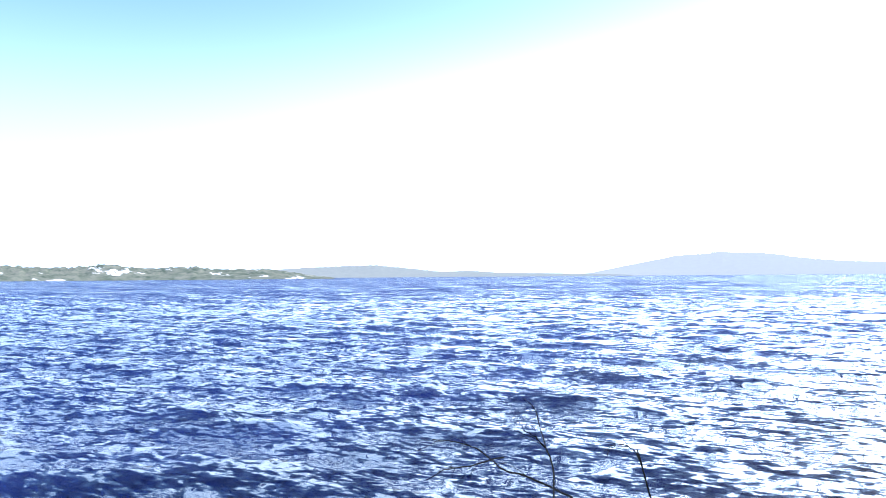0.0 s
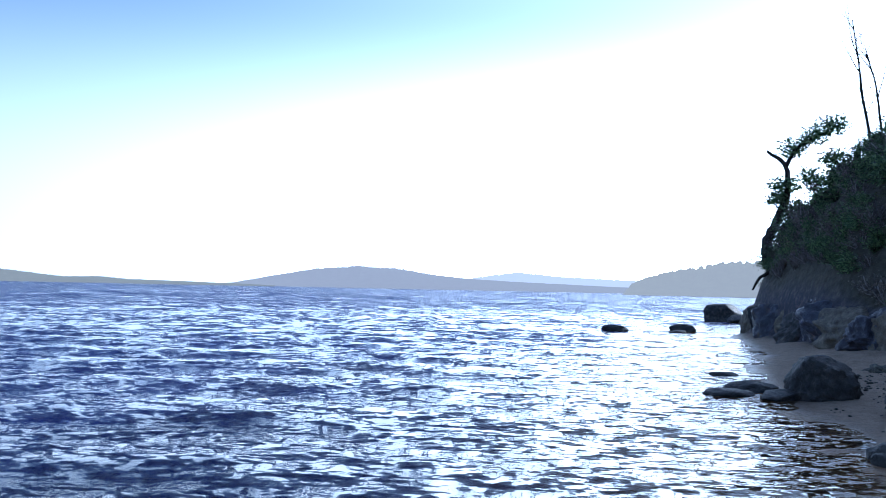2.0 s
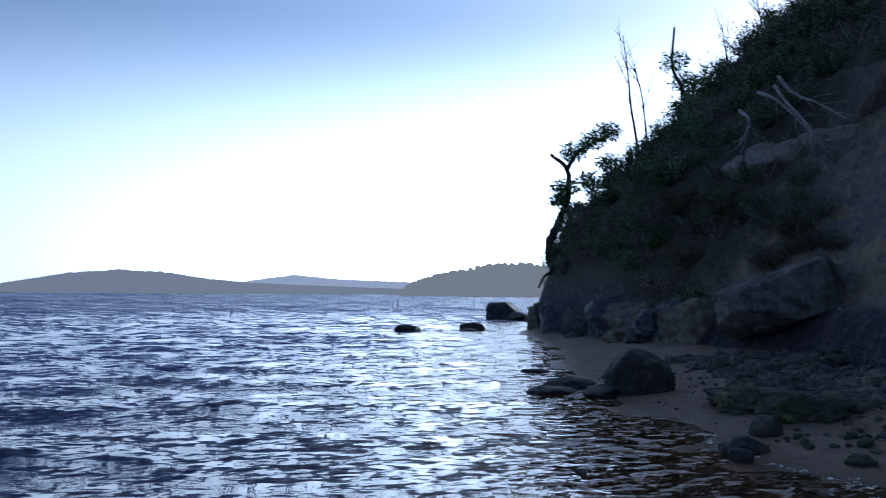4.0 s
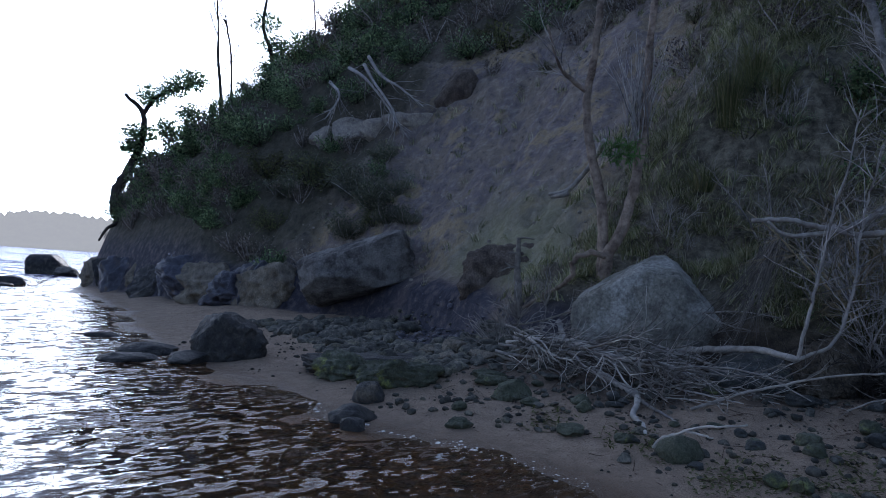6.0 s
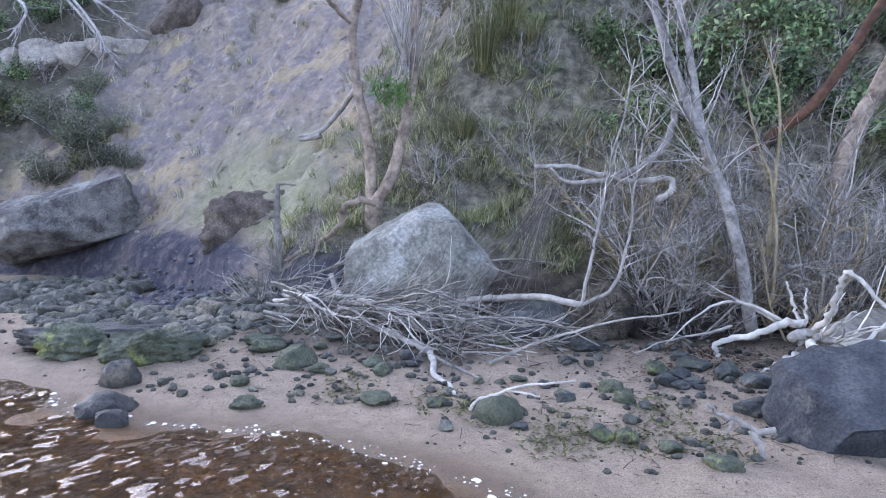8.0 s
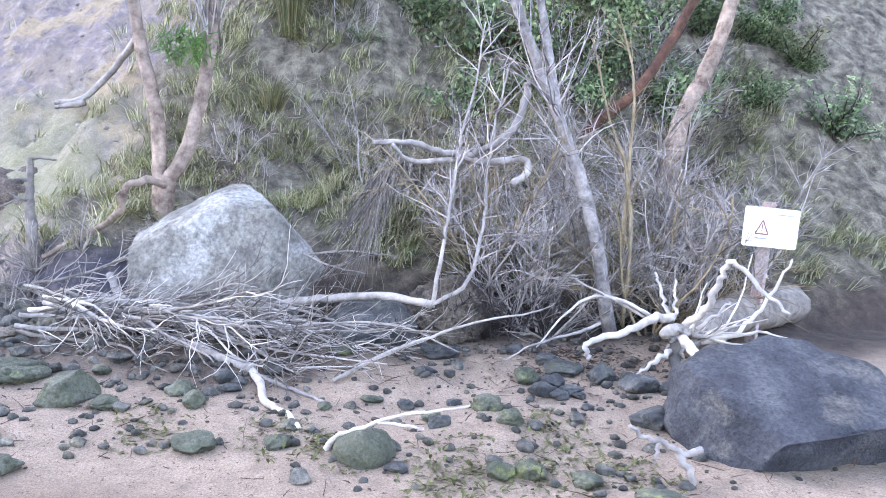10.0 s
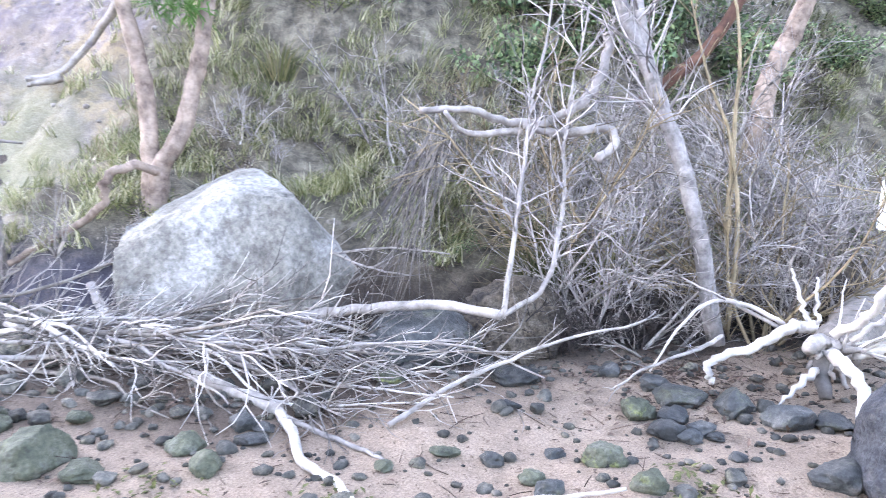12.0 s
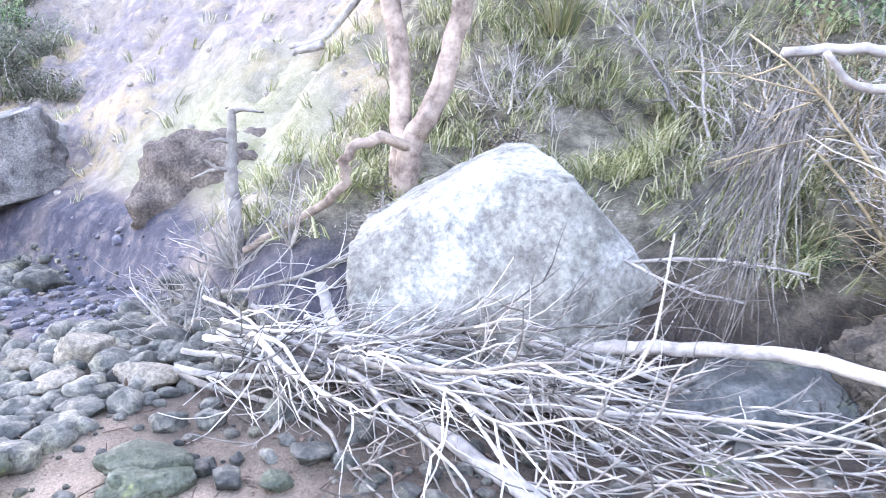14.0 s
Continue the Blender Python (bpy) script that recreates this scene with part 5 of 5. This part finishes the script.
kinds = [shrub("shrub", "dense dark green shrub on the slope", LEAF_DARK, 1, 1300), shrub("shrub", "dark green shrub on the slope", LEAF_DARK, 2, 1100, 0.13, 1.4),
         shrub("shrub", "olive green shrub on the slope", LEAF_OLIVE, 3, 1200), shrub("dry_shrub", "grey-brown half-dead shrub on the slope", LEAF_DEAD, 4, 800, 0.09, 1.1, TWIG_GREY),
         shrub("dry_shrub", "wispy grey-brown shrub on the slope", LEAF_DEAD, 5, 600, 0.10, 1.6, TWIG_GREY)]
rng = random.Random(31)


def plant(kind, x, y, s, sink=0.1):
    m = pose(x, y, ground_z(x, y) - sink * s, rng.uniform(-10, 10), rng.uniform(-10, 10), rng.uniform(0, 360)) @ Matrix.Diagonal((s, s, s * rng.uniform(0.8, 1.15), 1))
    ob = copy_thing(kind, Matrix.Identity(4))
    ob.matrix_basis = m
    return ob


used, spots = 0, []
tries_ = 0
while used < 430 and tries_ < 60000:
    tries_ += 1
    x, y = rng.uniform(16, 42), rng.uniform(2, 29)
    td_ = td_at(x, y)
    along_ = x * 0.55 + y * 0.83
    bare = 12.6 < along_ < 23.5 and td_ < 6.0
    if td_ < 0.8 or td_ > 12 or bare or (td_ < 1.6 and along_ > 36):
        continue
    s = rng.uniform(0.6, 1.2) if td_ > 2 else rng.uniform(0.45, 0.8)
    if any((x - a_) ** 2 + (y - b_) ** 2 < (0.5 * (s + c_)) ** 2 for a_, b_, c_ in spots):
        continue
    spots.append((x, y, s))
    plant(kinds[rng.choice((0, 0, 1, 1, 2, 3, 3, 4) if along_ > 24 else (0, 2, 3, 4, 4))], x, y, s)
    used += 1
# hanging over the lip of the headland
for k_ in range(30):
    q = k_ / 29
    x, y = np.interp(q, [0, 0.4, 1], [20.4, 22.9, 26.9]), np.interp(q, [0, 0.4, 1], [16.8, 20.8, 25.6])
    plant(kinds[k_ % 4 if k_ % 4 != 2 else 3], x + rng.uniform(0.1, 0.7), y + rng.uniform(-0.6, 0.1), rng.uniform(0.6, 1.05), 0.15)
for k_ in range(34):
    q = rng.random()
    x, y = np.interp(q, [0, 0.4, 1], [19.9, 22.6, 26.2]), np.interp(q, [0, 0.4, 1], [17.4, 21.4, 25.9])
    plant(kinds[rng.choice((0, 1, 3, 4))], x + rng.uniform(0.3, 0.9), y - rng.uniform(0.2, 0.5), rng.uniform(0.4, 0.65), 0.2)
# wispy growth on the bare face
wispy = shrub("wispy_shrub", "wispy sage-grey shrub on the bare slope", LEAF_SAGE, 9, 2600, 0.085, 1.5, TWIG_GREY)
for x, y, s_ in ((20.1, 12.7, 1.0), (19.5, 12.1, 0.8), (18.9, 11.5, 0.62), (20.6, 13.3, 0.8), (19.1, 12.6, 0.7), (18.5, 11.9, 0.5), (19.7, 11.5, 0.6), (18.6, 10.9, 0.45), (20.9, 12.4, 0.6), (21.0, 15.2, 0.8), (21.7, 14.8, 0.7)):
    plant(wispy, x, y, s_)
for x, y, s_, k_ in ((19.0, 11.9, 0.5, 2), (20.4, 12.4, 0.45, 0), (22.0, 9.7, 0.5, 3), (21.3, 8.0, 0.35, 2), (18.6, 13.3, 0.6, 3), (19.0, 14.6, 0.6, 0), (19.6, 15.6, 0.7, 3), (20.4, 14.6, 0.6, 4)):
    plant(kinds[k_], x, y, s_)
kinds.append(wispy)
# green growth high on the near slope
for _ in range(46):
    x, y = rng.uniform(13.0, 19), rng.uniform(-3, 6.5)
    if td_at(x, y) > 4.2 and x * 0.55 + y * 0.83 < 13.6:
        plant(kinds[rng.choice((0, 2, 2, 3, 4))], x, y, rng.uniform(0.4, 0.8))
for _ in range(60):
    x, y = rng.uniform(11.0, 16), rng.uniform(-4, 2.2)
    if 2.6 < td_at(x, y) < 5.5:
        plant(kinds[rng.choice((0, 0, 1, 1, 2))], x, y, rng.uniform(0.45, 0.85))
# low heath and matted growth over the near bank
heaths = [shrub("heath_shrub", "low olive heath bush on the grassy bank", LEAF_OLIVE, 6, 700, 0.10, 0.7, TWIG_DARK),
          shrub("heath_shrub", "low grey-brown heath bush on the grassy bank", LEAF_DEAD, 7, 700, 0.09, 0.7, TWIG_GREY),
          shrub("heath_shrub", "low dark green heath bush on the grassy bank", LEAF_DARK, 8, 800, 0.09, 0.8, TWIG_DARK)]
for _ in range(150):
    x, y = rng.uniform(10.2, 16.5), rng.uniform(-2, 6)
    if 0.5 < td_at(x, y) < 4.6 and x * 0.55 + y * 0.83 < 12.4 and math.hypot(x - 11.75, y - 4.25) > 0.8:
        plant(heaths[rng.choice((0, 0, 1, 1, 2))], x, y, rng.uniform(0.16, 0.42))
kinds += heaths
for kind in kinds:
    kind.matrix_basis = pose(rng.uniform(27, 30), rng.uniform(12, 16), 0) 
    kind.location.z = ground_z(kind.location.x, kind.location.y) - 0.1


# bare twiggy shrubs
def bare_shrub(seed, mat_, tall, label):
    random.seed(seed)
    th = thing("bare_shrub", label, "shrub", "bare shrubs")
    b, t_ = Build(), Build()
    for _ in range(7):
        pts = wiggle((random.uniform(-0.15, 0.15), random.uniform(-0.15, 0.15), -0.1), (random.uniform(-0.9, 0.7), random.uniform(-0.9, 0.9), 1), tall * random.uniform(0.6, 1.1), 9, 0.17)
        b.tube(pts, taper(len(pts), 0.016, 0.004), 5)
        twigs(t_, pts, 15, tall * 0.38, 0.0062, 0.22, 0.15, 1.0, 3, 0.0, 3)
    part("branchwork", b, mat_, th)
    part("twig_tangle", t_, mat_, th)
    return th


bares = [bare_shrub(51, TWIG_GREY, 1.7, "grey bare twiggy shrub at the foot of the slope"), bare_shrub(52, DRIFT, 1.4, "pale bare twiggy shrub at the foot of the slope"),
         bare_shrub(53, TWIG_OCHRE, 1.9, "ochre-stemmed bare shrub at the foot of the slope"), bare_shrub(54, TWIG_GREY, 1.1, "low grey tangle of bare twigs"), bare_shrub(55, TWIG_DARK, 0.9, "dark twig tangle standing in for shade in a hollow of the bank")]
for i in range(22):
    # near-black tangles added to give the bank's hollow its shade
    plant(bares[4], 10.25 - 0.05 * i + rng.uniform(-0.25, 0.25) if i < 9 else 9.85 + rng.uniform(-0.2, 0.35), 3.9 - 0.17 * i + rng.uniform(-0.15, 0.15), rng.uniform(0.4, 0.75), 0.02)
for i, (x, y) in enumerate(((10.0, 2.5), (9.75, 1.7), (10.4, 1.9), (9.6, 0.9), (10.2, 0.6), (10.6, 2.7), (10.9, 1.2), (10.3, -0.3), (11.2, 2.0), (11.2, 0.0), (9.9, 0.2), (11.6, 3.0), (11.9, 1.0), (9.4, 1.3),
                           (9.6, 2.2), (10.05, 1.3), (9.8, -0.7), (12.3, 2.2), (12.6, 0.4), (10.3, 2.9), (10.15, 2.1), (9.9, 1.05), (10.5, 1.5), (10.0, 0.6), (9.7, 0.5), (10.7, 0.9), (11.0, 2.7), (11.5, 1.6), (10.6, 0.2), (11.8, 2.5), (12.0, 3.3), (9.5, 0.1))):
    plant(bares[(0, 1, 3, 1, 0, 2, 1, 3)[i % 8]], x, y, rng.uniform(0.75, 1.15), 0.02)
for _ in range(26):
    x, y = rng.uniform(10.6, 15), rng.uniform(-1.5, 5.2)
    if 0.5 < td_at(x, y) < 4 and x * 0.55 + y * 0.83 < 12.2 and math.hypot(x - 11.75, y - 4.25) > 0.6:
        plant(bares[3], x, y, rng.uniform(0.3, 0.65), 0.02)
for i, kind in enumerate(bares):
    kind.matrix_basis = pose(12.4 + 0.5 * i, -1.2 - 0.4 * i, ground_z(12.4 + 0.5 * i, -1.2 - 0.4 * i) - 0.03)
for pts in ([(9.5, 1.5, 0.7), (9.4, 1.52, 1.48), (9.46, 1.57, 2.26), (9.59, 1.7, 2.76), (9.67, 1.91, 3.6)], [(9.5, 1.55, 1.5), (9.45, 1.55, 2.2), (9.42, 1.56, 3.17), (9.49, 1.76, 3.9)],
            [(9.95, 1.69, 1.0), (10.05, 2.1, 1.05), (10.16, 2.38, 1.42), (10.3, 2.57, 1.74), (10.31, 2.63, 2.3)]):
    o_ = thing("ochre_branch", "thin ochre lichen-covered branch among bare shrubs", "branch", "bare shrubs")
    b = Build()
    line = limb(b, pts, 0.024, 0.008)
    part("stem", b, TWIG_OCHRE, o_)
    b = Build()
    twigs(b, line, 12, 0.5, 0.006, 0.2, 0.2, 0.8, 3, 0, 2)
    part("twig_tangle", b, TWIG_OCHRE, o_)

# curtain of grey dead strands hanging from the bank
random.seed(77)
strands = thing("dead_creeper", "curtain of grey dead creeper hanging down the bank", "creeper")
b = Build()
for _ in range(90):
    a0 = random.random()
    p = Vector((10.55 + random.uniform(-0.25, 0.25), 3.6 + 0.35 * a0, 2.25 - 0.3 * a0 + random.uniform(-0.15, 0.2)))
    pts = wiggle(p, (-0.15 + random.uniform(-0.12, 0.12), 0.42 + random.uniform(-0.2, 0.2), -1), random.uniform(0.7, 1.6), 7, 0.16)
    b.tube(pts, taper(len(pts), 0.005, 0.002), 3)
part("strand_curtain", b, DRIFT_DARK, strands)


# ---------------------------------------------------------------- grass and sedge
def tussock(x, y, count, tall, mat_, spread, label, lean=(0, 0)):
    th = thing("tussock", label, "sedge", "tussocks")
    b = Build()
    z = ground_z(x, y)
    for _ in range(count):
        a_, r = random.uniform(0, 6.283), random.random() * 0.18
        p = Vector((x + r * math.cos(a_), y + r * math.sin(a_), z - 0.03))
        d = Vector((math.cos(a_), math.sin(a_), 0)) * spread * tall * random.random() + Vector((*lean, 0)) * tall
        b.blade(p, d, tall * random.uniform(0.5, 1.05), 0.014)
    part("blade_tuft", b, mat_, th)


for x, y, n_, tall, sp in ((14.1, 4.0, 260, 1.25, 0.3), (14.3, 3.6, 160, 1.0, 0.4), (13.9, 3.3, 200, 0.6, 0.9), (10.45, 2.75, 260, 0.6, 0.8), (10.3, 2.2, 240, 0.7, 0.7), (13.5, 4.4, 140, 0.5, 0.8), (15.2, 2.8, 160, 0.9, 0.5)):
    tussock(x, y, n_, tall, SEDGE, sp, "tussock of long green and straw sedge blades")

random.seed(78)
b = Build()
made = 0
while made < 60000:
    x, y = random.uniform(9.2, 22), random.uniform(-3, 13)
    td_ = td_at(x, y)
    along_ = x * 0.55 + y * 0.83
    tuft = math.sin(2.3 * x + 1.7 * math.sin(1.9 * y)) * math.sin(2.9 * y + 1.3 * math.sin(2.1 * x))
    if random.random() > 0.62 + 0.8 * tuft:
        continue
    if td_ < 0.35 or td_ > 7 or (along_ > 13.2 + random.uniform(-1, 1) and (random.random() > 0.03 or along_ > 23)):
        continue
    z = ground_z(x, y)
    n_ = random.randint(8, 18)
    lean = Vector((random.uniform(-0.32, -0.02), random.uniform(-0.16, 0.16), -random.uniform(0, 0.14)))
    for _ in range(n_):
        p = Vector((x + random.uniform(-0.07, 0.07), y + random.uniform(-0.07, 0.07), z - 0.02))
        b.blade(p, lean + Vector((random.uniform(-0.12, 0.12), random.uniform(-0.12, 0.12), 0)), random.uniform(0.09, 0.30), 0.012)
    made += n_
grass = part("grass", b, GRASS, None)
tagged(grass, "drooping straw and green grass covering the slope", "grass", kind="stuff")


# ---------------------------------------------------------------- warning sign
sign = thing("warning_sign", "white warning sign with a triangle on a weathered post", "sign")
tl, tr, bl = Vector((8.85, 0.55, 1.95)), Vector((8.69, -0.04, 1.92)), Vector((8.88, 0.56, 1.55))
ux = (tr - tl).normalized()
uz = (tl - bl - ux * (tl - bl).dot(ux)).normalized()
un = ux.cross(uz)                       # towards the viewer
if un.x > 0:
    un = -un
W, H = 0.60, 0.40
frame_m = Matrix((ux, uz, un)).transposed().to_4x4()
frame_m.translation = bl


def plate(w, h, d, r=0.02, at=(0, 0, 0)):
    bm = bmesh.new()
    out_ = []
    for cx, cy, a0 in ((w - r, h - r, 0), (r, h - r, 90), (r, r, 180), (w - r, r, 270)):
        for k in range(5):
            a_ = radians(a0 + 22.5 * k)
            out_.append(bm.verts.new((at[0] + cx + r * math.cos(a_), at[1] + cy + r * math.sin(a_), at[2])))
    f = bm.faces.new(out_)
    ext = bmesh.ops.extrude_face_region(bm, geom=[f])
    bmesh.ops.translate(bm, verts=[v for v in ext["geom"] if isinstance(v, bmesh.types.BMVert)], vec=(0, 0, d))
    bmesh.ops.recalc_face_normals(bm, faces=bm.faces)
    bm.transform(frame_m)
    return bm


board = part("board", plate(W, H, 0.012, 0.025), SIGN_WHITE, sign, "white painted board", False)
bm = bmesh.new()
pts3 = [(0.13, 0.13), (0.27, 0.13), (0.20, 0.27)]
for i in range(3):
    (x0, y0), (x1, y1) = pts3[i], pts3[(i + 1) % 3]
    dx, dy = x1 - x0, y1 - y0
    ln = math.hypot(dx, dy)
    ox, oy = -dy / ln * 0.007, dx / ln * 0.007
    vs = [bm.verts.new((x, y, 0.016)) for x, y in ((x0 - ox, y0 - oy), (x1 - ox, y1 - oy), (x1 + ox, y1 + oy), (x0 + ox, y0 + oy))]
    bm.faces.new(vs)
bm.faces.new([bm.verts.new((x, y, 0.0165)) for x, y in ((0.195, 0.18), (0.205, 0.18), (0.207, 0.235), (0.193, 0.235))])
bm.faces.new([bm.verts.new((x, y, 0.0165)) for x, y in ((0.194, 0.155), (0.206, 0.155), (0.206, 0.168), (0.194, 0.168))])
bm.transform(frame_m)
part("triangle", bm, SIGN_DARK, board, "thin dark red warning triangle", False)
for w_, x_, y_ in ((0.16, 0.12, 0.08), (0.2, 0.33, 0.33)):
    part("text_bar", plate(w_, 0.012, 0.003, 0.003, (x_, y_, 0.013)), SIGN_GREY, board, "grey bar of writing", False)
bm = bmesh.new()
bmesh.ops.create_cube(bm, size=1)
bmesh.ops.bevel(bm, geom=bm.edges[:], offset=0.06, segments=2, affect="EDGES")
base, top = Vector((8.99, 0.26, 0.5)), Vector((8.83, 0.24, 2.0))
axis = top - base
bm.transform(Matrix.Translation((base + top) / 2) @ axis.to_track_quat("Z", "Y").to_matrix().to_4x4() @ Matrix.Diagonal((0.05, 0.125, axis.length, 1)))
part("post", bm, POST_WOOD, sign, "weathered wooden post", False)


# ---------------------------------------------------------------- litter, weed and foam
random.seed(90)
b = Build()
for _ in range(2600):
    x, y = random.uniform(6.3, 11.5), random.uniform(0.0, 8.5)
    if wd_at(x, y) < 0.5 or td_at(x, y) > 0.5 or random.random() > 0.35 + 0.65 * min(1, max(0, (td_at(x, y) + 2.6) / 2.0)):
        continue
    z = ground_z(x, y) + 0.012
    d = Vector((random.uniform(-1, 1), random.uniform(-1, 1), random.uniform(-0.1, 0.25))).normalized()
    if random.random() < 0.5:
        pts = wiggle((x, y, z), d, random.uniform(0.06, 0.22), 2, 0.2)
        for q in pts:
            q.z = max(q.z, ground_z(q.x, q.y) + 0.005)
        b.tube(pts, [0.003, 0.003, 0.002], 3)
    else:
        b.leaf(Vector((x, y, z)), d, d.cross(Vector((0, 0, 1))).normalized(), random.uniform(0.04, 0.09), 0.022)
for _ in range(700):
    x, y = random.gauss(8.9, 0.4), random.gauss(2.4, 0.45)
    d = Vector((random.uniform(-1, 1), random.uniform(-1, 1), random.uniform(-0.1, 0.3))).normalized()
    b.leaf(Vector((x, y, ground_z(x, y) + 0.01)), d, d.cross(Vector((0, 0, 1))).normalized(), random.uniform(0.04, 0.09), 0.025)
tagged(part("beach_litter", b, DEBRIS, None), "dead leaves and twigs strewn on the sand", "litter", kind="stuff")

b = Build()
for _ in range(260):
    i = random.randint(3, 10)
    k = random.random()
    p = SHORE[i] * (1 - k) + SHORE[i + 1] * k
    off = random.gauss(0, 0.06) - 0.03
    x, y = p[0] - off * 0.8, p[1] + off * 0.6
    r = random.uniform(0.004, 0.012) * (2.6 if random.random() < 0.08 else 1)
    z = max(ground_z(x, y), 0.0) + 0.004
    n0 = len(b.v)
    m_ = 7
    for q in range(m_):
        a_ = 6.283 * q / m_
        rr = r * random.uniform(0.7, 1.3)
        b.v.append(Vector((x + rr * 1.5 * math.cos(a_), y + rr * math.sin(a_), z)))
    b.v.append(Vector((x, y, z + r * 0.45)))
    for q in range(m_):
        b.f.append((n0 + q, n0 + (q + 1) % m_, n0 + m_))
tagged(part("foam", b, FOAM, None), "flecks of white foam along the edge of the water", "foam", kind="stuff")

b = Build()
for cx, cy, r in ((7.2, 4.35, 0.35), (6.95, 3.95, 0.3), (7.5, 3.6, 0.3), (8.0, 5.3, 0.3), (7.7, 5.0, 0.25), (8.5, 6.1, 0.3), (7.0, 4.6, 0.3), (6.75, 3.5, 0.25)):
    for _ in range(130):
        a_, q = random.uniform(0, 6.283), r * random.random() ** 0.7
        x, y = cx + 1.4 * q * math.cos(a_), cy + q * math.sin(a_)
        d = Vector((random.uniform(-1, 1), random.uniform(-1, 1), random.uniform(0.0, 0.4))).normalized()
        b.leaf(Vector((x, y, ground_z(x, y) + 0.006)), d, d.cross(Vector((0, 0, 1))).normalized(), random.uniform(0.03, 0.08), 0.025)
tagged(part("beach_weed", b, WEED, None), "mats of green-brown weed washed onto the sand", "weed", kind="stuff")
